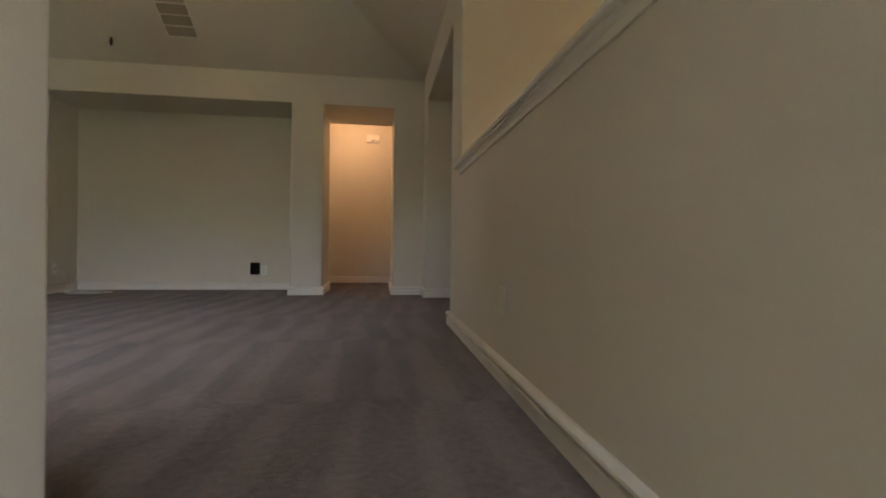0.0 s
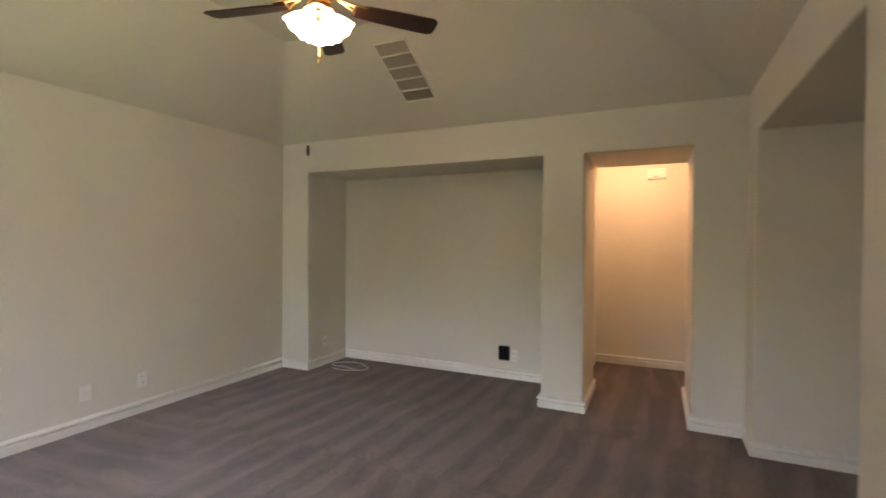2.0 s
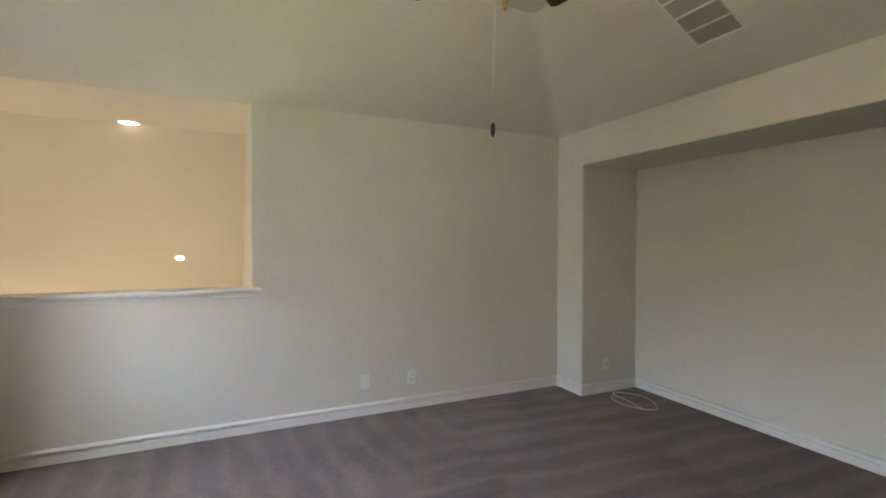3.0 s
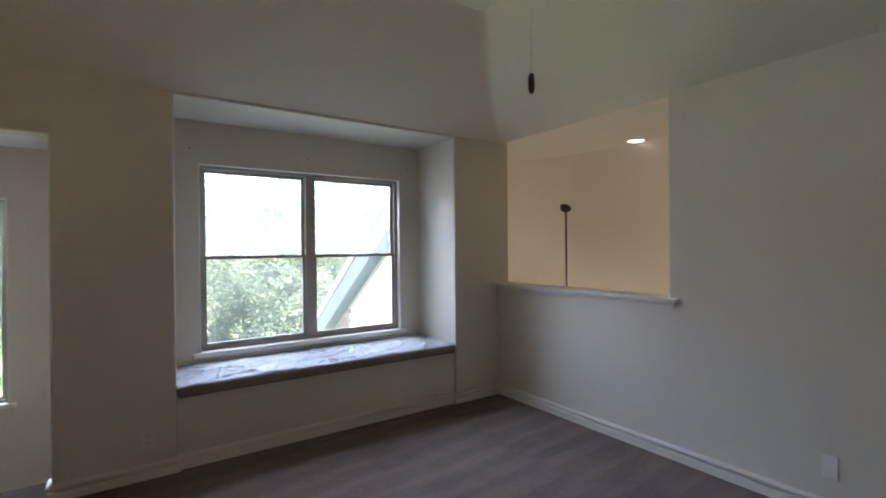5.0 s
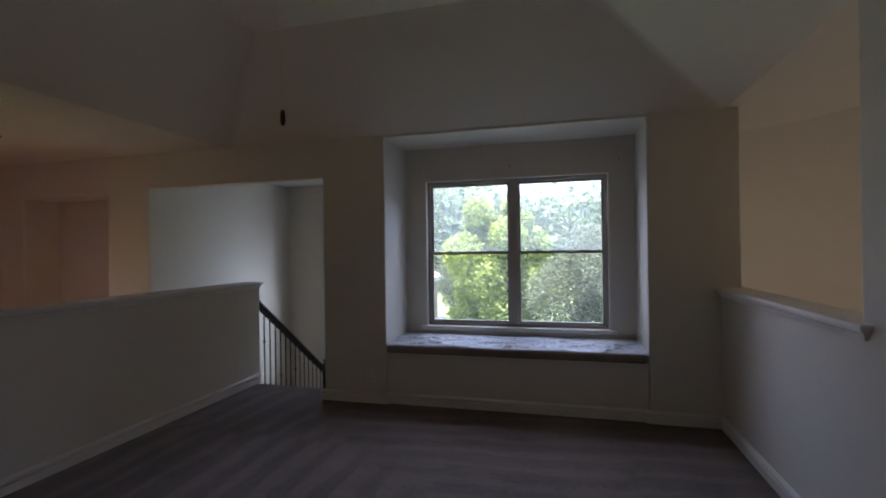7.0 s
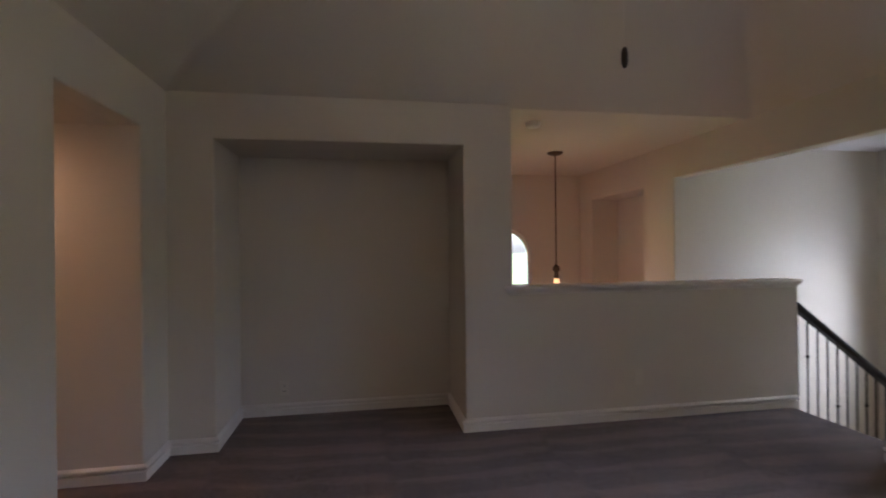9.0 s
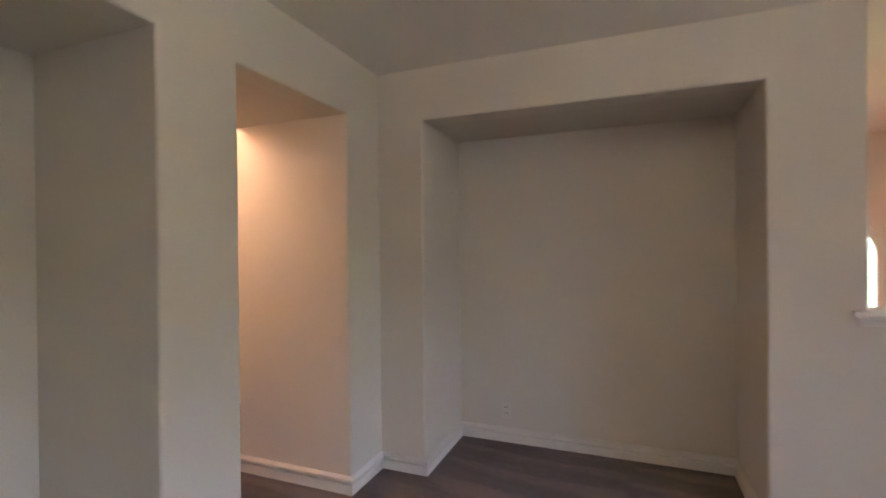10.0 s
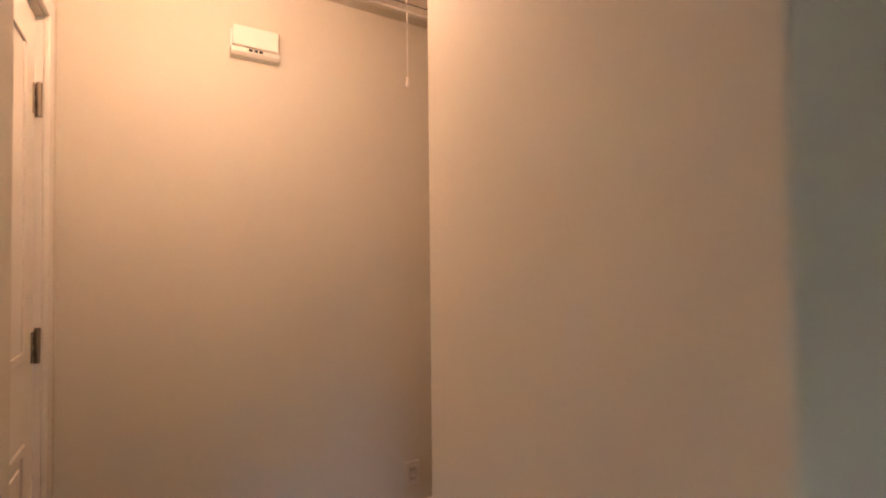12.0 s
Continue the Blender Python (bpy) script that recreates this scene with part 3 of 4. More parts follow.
def window(name, x0, x1, z0, z1, y, units, label, meeting=True):
    """A window in a wall along x, its room face at y. Sashes slide in front of one another."""
    w = tagged(new(name), label, "window", kind="structure")
    d = 0.075
    yf = y - 0.13
    fr = 0.04
    bm = box(x0, yf, z0, x0 + fr, yf + d, z1, 0.004)
    add_box(bm, x1 - fr, yf, z0, x1, yf + d, z1, 0.004)
    add_box(bm, x0 + fr, yf, z0, x1 - fr, yf + d, z0 + fr, 0.004)
    add_box(bm, x0 + fr, yf, z1 - fr, x1 - fr, yf + d, z1, 0.004)
    part("window_frame", bm, VINYL, w)
    span = (x1 - x0 - 2 * fr)
    mull = 0.078
    cw = (span - mull * (units - 1)) / units
    for k in range(units):
        a = x0 + fr + k * (cw + mull)
        if k:
            part("mullion", box(a - mull, yf - 0.003, z0 + fr, a, yf + d + 0.012, z1 - fr, 0.006), VINYL, w)
        zm = (z0 + z1) / 2
        sashes = [(zm - 0.015, z1 - fr, yf + 0.008), (z0 + fr, zm + 0.015, yf + 0.038)] if meeting else [(z0 + fr, z1 - fr, yf + 0.02)]
        for q, (s0, s1, sy) in enumerate(sashes):
            r = 0.026
            sb = box(a, sy, s0, a + r, sy + 0.028, s1, 0.003)
            add_box(sb, a + cw - r, sy, s0, a + cw, sy + 0.028, s1, 0.003)
            add_box(sb, a + r, sy, s0, a + cw - r, sy + 0.028, s0 + r, 0.003)
            add_box(sb, a + r, sy, s1 - r, a + cw - r, sy + 0.028, s1, 0.003)
            sash = part("sash", sb, VINYL, w)
            pane = part("pane", box(a + r - 0.004, sy + 0.011, s0 + r - 0.004, a + cw - r + 0.004, sy + 0.016, s1 - r + 0.004), GLASS if q else DUSTY if meeting else FILMED, sash, "" if q else "dusty glass pane")
            pane.visible_shadow = False
        if meeting:
            for lx in (0.25, 0.75):
                part("sash_lock", box(a + cw * lx - 0.025, yf + 0.066, zm + 0.004, a + cw * lx + 0.025, yf + 0.082, zm + 0.022, 0.004), VINYL, w)
    part("window_sill", box(x0 - 0.05, y - 0.055, z0 - 0.03, x1 + 0.05, y + 0.035, z0 + 0.012, 0.006), TRIM, w)
    # thin white stop beads round the opening
    bd = box(x0, y - 0.05, z0, x0 + 0.014, y + 0.004, z1 + 0.0, 0.002)
    add_box(bd, x1 - 0.014, y - 0.05, z0, x1, y + 0.004, z1, 0.002)
    add_box(bd, x0, y - 0.05, z1 - 0.014, x1, y + 0.0045, z1, 0.002)
    part("window_casing", bd, TRIM, w)
    return w


window("window_1", GX0, GX1, GZ0, GZ1, WB, 2, "double-hung twin window with taupe vinyl frames over the seat")
window("window_2", VX0, VX1, VZ0, VZ1, LS, 1, "tall fixed window with a taupe frame in the stairwell", False)

# arched window of the foyer
aw = tagged(new("window_3"), "arched white foyer window above the entrance", "window", kind="structure")


def arch_outline(r, z0):
    return [(ACY + r, z0)] + [(ACY + r * math.cos(math.pi * k / 20), ACZ + r * math.sin(math.pi * k / 20)) for k in range(21)] + [(ACY - r, z0)]


out, inn = arch_outline(AR, -0.2), arch_outline(AR - 0.05, -0.15)
bm = bmesh.new()
for lo in (FE + 0.04, FE + 0.1):
    a = [bm.verts.new((lo, y, z)) for y, z in out]
    b = [bm.verts.new((lo, y, z)) for y, z in inn]
    for i in range(len(a)):
        j = (i + 1) % len(a)
        bm.faces.new((a[i], a[j], b[j], b[i]))
bm.verts.ensure_lookup_table()
n = len(out)
for base in (0, n):
    for i in range(n):
        j = (i + 1) % n
        bm.faces.new((bm.verts[base + i], bm.verts[base + j], bm.verts[2 * n + base + j], bm.verts[2 * n + base + i]))
bmesh.ops.recalc_face_normals(bm, faces=bm.faces)
part("window_frame", bm, TRIM, aw)
pane = part("pane", prism(inn, "x", FE + 0.067, FE + 0.073), TINTED, aw)
pane.visible_shadow = False

# ---- window seat ----
seat = thing("window_seat", "built-in window seat covered with crumpled brown carpet", "bench")
part("front_panel", box(WL + 0.002, S - 0.05, 0.0, WR - 0.002, S - 0.03, 0.475, 0.0), PAINT, seat)
SEATMAT = add_noise(mat("seat_carpet", (0.2, 0.165, 0.15), 0.9, spec=0.15), (0.2, 0.16, 0.135), (0.31, 0.255, 0.22), 5, 220, 0.7, 0.004)
CLOTH = add_noise(mat("seat_cloth", (0.5, 0.49, 0.49), 0.6, spec=0.35), (0.4, 0.415, 0.44), (0.58, 0.595, 0.62), 6, 160, 0.3, 0.002)


def fold(x, y):
    """Height of the crumpled cloth: sharp creases over soft swells."""
    h = 0.012 * noise.noise(Vector((x * 1.6, y * 2.4, 9)))
    for k, (sx, sy, amp) in enumerate(((2.6, 4.2, 0.014), (5.0, 8.0, 0.012), (10.0, 13.0, 0.008))):
        c, s = math.cos(0.5 + 0.9 * k), math.sin(0.5 + 0.9 * k)
        u, v = x * c + y * s, y * c - x * s
        h += amp * max(0.0, 1 - 10 * abs(noise.noise(Vector((u * sx, v * sy, 3.1 * k)))))
    return h


bm = bmesh.new()
nx, ny = 200, 50
TZ = 0.545
grid = {}
for i in range(nx + 1):
    for j in range(ny + 1):
        x = WL + 0.004 + (WR - WL - 0.008) * i / nx
        q = j / ny
        y = WB + 0.004 + q * (S - 0.01 - WB)
        k = min(1, q * 8 + 0.1) * min(1, (1 - q) * 6 + 0.25)
        grid[i, j] = bm.verts.new((x, y, TZ + k * fold(x, y)))
for i in range(nx):
    for j in range(ny):
        bm.faces.new((grid[i, j], grid[i + 1, j], grid[i + 1, j + 1], grid[i, j + 1]))
edge = [grid[i, ny] for i in range(nx + 1)]
low = [bm.verts.new((v.co.x, S + 0.004, TZ - 0.012 + 0.006 * noise.noise(Vector((v.co.x * 9, 1, 1))))) for v in edge]
for i in range(nx):
    bm.faces.new((edge[i], edge[i + 1], low[i + 1], low[i]))
bmesh.ops.recalc_face_normals(bm, faces=bm.faces)
part("seat_cloth", bm, CLOTH, seat, "crumpled pale grey cloth cover", True)
pad = bmesh.new()
add_box(pad, WL + 0.004, WB + 0.004, 0.468, WR - 0.004, S + 0.014, TZ - 0.004, 0.022, 4)
part("seat_pad", pad, SEATMAT, seat, "brown carpet-covered pad with a rounded front edge", True)
part("gap", box(WL + 0.03, S + 0.0125, 0.474, WL + 0.15, S + 0.0165, 0.482, 0.001), SLOT, seat, "dark open seam under the carpet edge")
part("seat_nosing", box(WL + 0.004, S - 0.03, 0.43, WR - 0.004, S - 0.012, 0.47, 0.004), PAINT, seat)

# ---- stair railing ----
rail = thing("stair_railing", "black wooden handrail with iron balusters down the stair", "railing", at=(0, 0, 0))
RX = E + 0.06
slope = RISE / GO
ry0, rz0 = HWS, 0.88
ry1 = -0.58
rz1 = rz0 - (ry0 - ry1) * slope
def rail_z(y):
    return rz0 + (y - ry0) * (rz0 - rz1) / (ry0 - ry1)
prof = [(-0.03, -0.042), (0.03, -0.042), (0.035, 0.0), (0.028, 0.03), (0.012, 0.04), (-0.012, 0.04), (-0.028, 0.03), (-0.035, 0.0)]
bm = bmesh.new()
ring = [[bm.verts.new((RX + u, y, rail_z(y) + v)) for u, v in prof] for y in (ry0, ry1)]
for i in range(8):
    j = (i + 1) % 8
    bm.faces.new((ring[0][i], ring[0][j], ring[1][j], ring[1][i]))
bm.faces.new(ring[0]), bm.faces.new(ring[1][::-1])
bmesh.ops.recalc_face_normals(bm, faces=bm.faces)
part("handrail", bm, STAIN, rail, "black-stained wooden handrail")
k = 0
y = HWS - 0.055
while y > ry1 + 0.07:
    zt = rail_z(y) - 0.02
    zb = max(-7 * RISE, -(HWS - y) * slope - 0.06)
    bal = tube((RX, y, zb), (RX, y, zt), 0.0075, n=8)
    if k % 3 == 1:
        zc = (zb + zt) / 2 + (0.12 if k % 2 else -0.1)
        bmesh.ops.create_icosphere(bal, subdivisions=1, radius=0.019, matrix=Matrix.Translation((RX, y, zc)))
    part("baluster", bal, IRON, rail)
    y -= 0.102
    k += 1
nz = rail_z(ry1)
newel = part("newel_post", box(RX - 0.045, ry1 - 0.09, -7 * RISE, RX + 0.045, ry1, nz + 0.06, 0.008), STAIN, rail, "square black newel post")
part("cap", lathe([(0.062, 0), (0.066, 0.01), (0.066, 0.02), (0.04, 0.03), (0.03, 0.045), (0.045, 0.06), (0.048, 0.075), (0.035, 0.092), (0.012, 0.1)], 20, (RX, ry1 - 0.045, nz + 0.06)), STAIN, newel, "turned black cap", True)

# ---- ceiling fan ----
FX, FY = -0.993, 3.9
fan = thing("ceiling_fan", "brass ceiling fan, five dark blades, four lit glass shades", "ceiling fan", at=(FX, FY, TOP))
part("canopy", lathe([(0.07, 0.0), (0.07, -0.02), (0.055, -0.05), (0.02, -0.07)], 24), BRASS, fan, "brass canopy", True)
part("downrod", tube((0, 0, -0.06), (0, 0, -0.2), 0.012), BRASS, fan)
part("motor_housing", lathe([(0.03, -0.18), (0.09, -0.195), (0.125, -0.23), (0.13, -0.27), (0.12, -0.31), (0.09, -0.335), (0.06, -0.35), (0.055, -0.4), (0.08, -0.41), (0.08, -0.425)], 32), BRASS, fan, "polished brass motor housing", True)
for q in range(5):
    ang = radians(49 + 72 * q)
    rot = Matrix.Rotation(ang, 4, "Z")
    iron = bmesh.new()
    add_tube(iron, (0.1, 0.0, -0.335), (0.19, 0.03, -0.365), 0.009, n=8)
    add_tube(iron, (0.1, 0.0, -0.335), (0.19, -0.03, -0.365), 0.009, n=8)
    add_box(iron, 0.18, -0.05, -0.373, 0.25, 0.05, -0.363, 0.003)
    bmesh.ops.transform(iron, matrix=rot, verts=iron.verts)
    part("blade_iron", iron, BRASS, fan, "brass blade bracket")
    outline = [(0.19, -0.046), (0.3, -0.058), (0.45, -0.064), (0.635, -0.067), (0.66, -0.045), (0.66, 0.045), (0.635, 0.067), (0.45, 0.064), (0.3, 0.058), (0.19, 0.046)]
    bl = prism(outline, "z", -0.006, 0.002, 0.0015)
    bmesh.ops.transform(bl, matrix=rot @ Matrix.Translation((0, 0, -0.375)) @ Matrix.Rotation(radians(-12), 4, "X"), verts=bl.verts)
    part("blade", bl, DARKWOOD, fan, "dark walnut blade")
part("light_hub", lathe([(0.05, -0.42), (0.062, -0.435), (0.062, -0.47), (0.045, -0.5), (0.02, -0.54), (0.012, -0.55)], 24), BRASS, fan, "polished brass light hub", True)


def tulip_shade():
    """A bell of pressed glass with a scalloped rim, its neck at the origin, opening along +z."""
    bm = bmesh.new()
    rings = []
    for r, z, sc in [(0.024, 0.0, 0), (0.036, 0.012, 0), (0.06, 0.04, 0.005), (0.078, 0.075, 0.012), (0.09, 0.11, 0.02), (0.103, 0.148, 0.035), (0.098, 0.146, 0.035), (0.078, 0.1, 0.015), (0.05, 0.04, 0), (0.02, 0.006, 0)]:
        rings.append([bm.verts.new((r * (1 + sc * math.cos(6 * a)) * math.cos(a), r * (1 + sc * math.cos(6 * a)) * math.sin(a), z + 0.12 * sc * math.cos(6 * a))) for a in [2 * math.pi * i / 36 for i in range(36)]])
    for a, b in zip(rings, rings[1:]):
        for i in range(36):
            bm.faces.new((a[i], a[(i + 1) % 36], b[(i + 1) % 36], b[i]))
    bmesh.ops.recalc_face_normals(bm, faces=bm.faces)
    return bm


for q in range(4):
    az = radians(-54 + 90 * q)
    tilt = Matrix.Translation((0, 0, -0.436)) @ Matrix.Rotation(az, 4, "Z") @ Matrix.Translation((0.05, 0, 0)) @ Matrix.Rotation(radians(138), 4, "Y")
    neck = tube((0, 0, -0.02), (0, 0, 0.014), 0.02, n=14)
    bmesh.ops.transform(neck, matrix=tilt, verts=neck.verts)
    part("lamp_holder", neck, BRASS, fan, "brass lamp holder")
    sh = tulip_shade()
    bmesh.ops.scale(sh, vec=(0.72, 0.72, 0.75), verts=sh.verts)
    bmesh.ops.transform(sh, matrix=tilt, verts=sh.verts)
    shade = part("shade", sh, FROST, fan, "lit scalloped frosted glass shade", True)
    shade.visible_shadow = False
part("finial", lathe([(0.012, -0.55), (0.004, -0.565), (0.003, -0.635), (0.009, -0.642), (0.01, -0.67), (0.007, -0.69), (0.002, -0.694)], 12), BRASS, fan, "brass finial", True)
KX, KY, KZ = -1.046 - FX, 3.878 - FY, 1.871 - TOP
chain = part("pull_chain", tube((KX * 0.8, KY * 0.8, -0.41), (KX, KY, KZ + 0.03), 0.0008, n=6), CREAM, fan, "thin pale pull chain")
part("pull_knob", lathe([(0.003, 0.03), (0.007, 0.025), (0.009, 0.01), (0.009, -0.012), (0.006, -0.023), (0.002, -0.027)], 12, (KX, KY, KZ)), DARKWOOD, chain, "dark wooden knob", True)

# ---- return-air grilles on the north slope ----
vent = thing("ceiling_vent", "white return-air grille of five panels on the sloped ceiling", "vent", at=(-1.26, 5.29, H + (N - 5.29) * SLOPE))
vent.rotation_euler = (-math.atan(SLOPE), 0, 0)
GRILLE = add_noise(mat("grille_paint", (0.42, 0.37, 0.3), 0.7), (0.39, 0.34, 0.275), (0.46, 0.41, 0.335), 40, 200, 0.1, 0.0005)
VL, VW = 0.61, 0.27
part("backing", box(-VW / 2, -VL / 2, -0.004, VW / 2, VL / 2, 0.01), GRILLE, vent)
fr = box(-VW / 2 - 0.011, -VL / 2 - 0.011, -0.009, -VW / 2, VL / 2 + 0.011, 0.004, 0.002)
add_box(fr, VW / 2, -VL / 2 - 0.011, -0.009, VW / 2 + 0.011, VL / 2 + 0.011, 0.004, 0.002)
for k in range(6):
    yy = -VL / 2 + VL * k / 5
    add_box(fr, -VW / 2, yy - 0.007, -0.0085, VW / 2, yy + 0.007, 0.004, 0.002)
part("frame", fr, TRIM, vent)
sl = prism([(-0.0065, -0.009), (0.0045, -0.003), (0.0065, -0.003), (-0.0045, -0.009)], "x", -VW / 2, VW / 2)
slat_mesh = mesh_of("slat", sl, GRILLE)
for k in range(5):
    for i in range(7):
        o = new("slat", slat_mesh)
        o.parent = vent
        o.location = (0, -VL / 2 + VL * k / 5 + 0.014 + i * 0.0135 + 0.003, 0)

# ---- wall plates ----


def plate(name, x, y, z, rz, kind, label):
    """A wall plate; rz turns its face from +y."""
    t = thing(name, label, "wall socket" if kind != "switch" else "light switch", at=(x, y, z))
    t.rotation_euler = (0, 0, radians(rz))
    w = {"switch": 0.165, "outlet": 0.075, "blank": 0.075, "coax": 0.075}[kind]
    tone = CREAM if "cream" in label else WHITE
    part("plate", box(-w / 2, 0, -0.06, w / 2, 0.007, 0.06, 0.003), tone, t)
    if kind == "outlet":
        for dz in (-0.022, 0.022):
            f = part("receptacle", box(-0.017, 0.0065, dz - 0.015, 0.017, 0.0095, dz + 0.015, 0.002), tone, t)
            sl = box(-0.009, 0.009, dz - 0.006, -0.006, 0.0102, dz + 0.006)
            add_box(sl, 0.006, 0.009, dz - 0.006, 0.009, 0.0102, dz + 0.006)
            part("slots", sl, SLOT, f)
    elif kind == "switch":
        for dx in (-0.048, 0, 0.048):
            part("toggle", box(dx - 0.006, 0.006, -0.012, dx + 0.006, 0.018, 0.012, 0.002), tone, t)
    elif kind == "coax":
        part("jack", tube((0, 0.006, 0), (0, 0.018, 0), 0.006), STEEL, t)
    return t


plate("wall_outlet", W, 3.92, 0.275, -90, "blank", "white blank wall plate above the baseboard")
plate("wall_outlet", W, 4.33, 0.265, -90, "outlet", "white duplex power outlet above the baseboard")
plate("wall_outlet", ML, 6.17, 0.265, -90, "coax", "white cable outlet in the media niche")
plate("wall_outlet", -0.69, NB, 0.24, 180, "outlet", "white power outlet beside the black box")
plate("wall_outlet", AX, 5.24, 0.22, 90, "outlet", "cream power outlet in the alcove")
plate("wall_outlet", E, 2.42, 0.33, 90, "blank", "cream blank wall plate on the half wall")
plate("wall_outlet", -0.25, S, 0.25, 0, "outlet", "cream power outlet on the pillar")
plate("light_switch", 0.044, S, 1.34, 0, "switch", "three-gang cream light switch on the pillar")
plate("wall_outlet", 1.332, HB, 0.24, 180, "outlet", "white power outlet in the hall")

bbx = thing("wall_speaker_box", "black plastic box with rounded corners on the niche wall", "wall box", at=(-0.796, NB, 0.26))
part("body", box(-0.058, -0.03, -0.075, 0.058, 0.0, 0.075, 0.014, 3), BLACK, bbx)
part("face", box(-0.043, -0.034, -0.058, 0.043, -0.029, 0.058, 0.004), SLOT, bbx)


def cord(name, points, r, material, label, category):
    c = bpy.data.curves.new(name, "CURVE")
    c.dimensions, c.bevel_depth, c.bevel_resolution = "3D", r, 2
    sp = c.splines.new("BEZIER")
    sp.bezier_points.add(len(points) - 1)
    for b, p in zip(sp.bezier_points, points):
        b.co, b.handle_left_type, b.handle_right_type = p, "AUTO", "AUTO"
    c.materials.append(material)
    return tagged(new(name, c), label, category)


cord("coax_cable", [(-2.78, 6.18, 0.27), (-2.72, 6.23, 0.16), (-2.71, 6.20, 0.012), (-2.62, 6.08, 0.006), (-2.42, 6.05, 0.006), (-2.24, 6.20, 0.006), (-2.32, 6.28, 0.006), (-2.47, 6.36, 0.006), (-2.66, 6.30, 0.007), (-2.69, 6.16, 0.014), (-2.52, 6.14, 0.012), (-2.28, 6.10, 0.006)], 0.003, WHITE, "loose white cable coiled on the carpet", "cable")

# ---- hall ----
door = tagged(new("door_1"), "white four-panel bedroom door, closed, in the hall", "door", kind="structure")
door.location = (HX - 0.018, DY0, 0)
DW = DY1 - DY0
leaf = bmesh.new()
add_box(leaf, -0.035, 0.004, 0.012, 0.0, DW - 0.004, DZ - 0.004, 0.002)
slab_ob = part("leaf", leaf, DOORW, door)
for c0, c1 in ((0.12, 0.34), (0.41, 0.63)):
    for r0, r1 in ((0.2, 0.79), (1.02, 1.93)):
        p = bmesh.new()
        # raised moulding ring and a raised field
        for a0, a1, b0, b1 in ((c0, c1, r0, r0 + 0.025), (c0, c1, r1 - 0.025, r1), (c0, c0 + 0.025, r0 + 0.025, r1 - 0.025), (c1 - 0.025, c1, r0 + 0.025, r1 - 0.025)):
            add_box(p, -0.001, a0, b0, 0.007, a1, b1, 0.003)
        add_box(p, -0.001, c0 + 0.05, r0 + 0.05, 0.005, c1 - 0.05, r1 - 0.05, 0.003)
        part("panel", p, DOORW, slab_ob)
cas = box(0.018, -0.038, 0, 0.034, -0.006, DZ + 0.07, 0.004)
add_box(cas, 0.018, DW + 0.006, 0, 0.034, DW + 0.07, DZ + 0.07, 0.004)
add_box(cas, 0.018, -0.006, DZ + 0.006, 0.034, DW + 0.006, DZ + 0.07, 0.004)
part("casing", cas, TRIM, door)
jm = box(-0.12, -0.02, 0, 0.018, 0.0, DZ + 0.006)
add_box(jm, -0.12, DW, 0, 0.018, DW + 0.02, DZ + 0.006)
add_box(jm, -0.12, 0, DZ, 0.018, DW, DZ + 0.02)
part("jamb", jm, TRIM, door)
for z in (0.25, 1.04, 1.78):
    hg = box(-0.002, DW - 0.033, z - 0.045, 0.004, DW + 0.012, z + 0.045, 0.001)
    add_tube(hg, (0.01, DW - 0.002, z - 0.05), (0.01, DW - 0.002, z + 0.055), 0.0075, n=10)
    h = part("hinge", hg, STEEL, door, "worn brushed metal hinge")
    sc = box(0.004, DW - 0.024, z + 0.008, 0.0046, DW - 0.018, z + 0.03)
    add_box(sc, 0.004, DW - 0.024, z - 0.03, 0.0046, DW - 0.018, z - 0.008)
    part("screws", sc, SLOT, h)
hd = lathe([(0.03, 0), (0.032, 0.004), (0.028, 0.01), (0.012, 0.014), (0.011, 0.04), (0.014, 0.045)], 20)
bmesh.ops.transform(hd, matrix=Matrix.Translation((0, 0.065, 0.93)) @ Matrix.Rotation(radians(90), 4, "Y"), verts=hd.verts)
add_box(hd, 0.036, 0.055, 0.92, 0.052, 0.18, 0.94, 0.006)
part("door_handle", hd, STEEL, door, "brushed metal lever handle", True)

chime = thing("door_chime", "white plastic door chime box on the hall wall", "door chime", at=(0.61, HB, 2.17))
part("cover", box(-0.09, -0.046, -0.012, 0.09, -0.012, 0.072, 0.005), WHITE, chime)
part("base", prism([(0.0, -0.052), (-0.03, -0.046), (-0.04, -0.034), (-0.04, -0.014), (-0.014, -0.014), (-0.014, 0.066), (0.0, 0.066)], "x", -0.095, 0.095, 0.002), WHITE, chime)
for dx in (-0.02, 0.0, 0.02):
    part("sound_slot", box(dx - 0.007, -0.0425, -0.028, dx + 0.007, -0.039, -0.018), SLOT, chime)

hatch = thing("attic_hatch", "white attic ladder hatch with trim in the hall ceiling", "hatch", at=(1.485, 7.3, H + 0.008))
part("panel", box(-0.41, -0.22, -0.012, 0.56, 0.22, 0.0, 0.003), CEIL, hatch)
part("gap", box(-0.43, -0.24, -0.002, 0.58, 0.24, 0.0), SLOT, hatch, "dark gap round the panel")
ht = box(-0.52, -0.31, -0.016, 0.65, -0.28, 0.0, 0.004)
add_box(ht, -0.52, 0.28, -0.016, 0.65, 0.31, 0.0, 0.004)
add_box(ht, -0.52, -0.28, -0.016, -0.49, 0.28, 0.0, 0.004)
add_box(ht, 0.62, -0.28, -0.016, 0.65, 0.28, 0.0, 0.004)
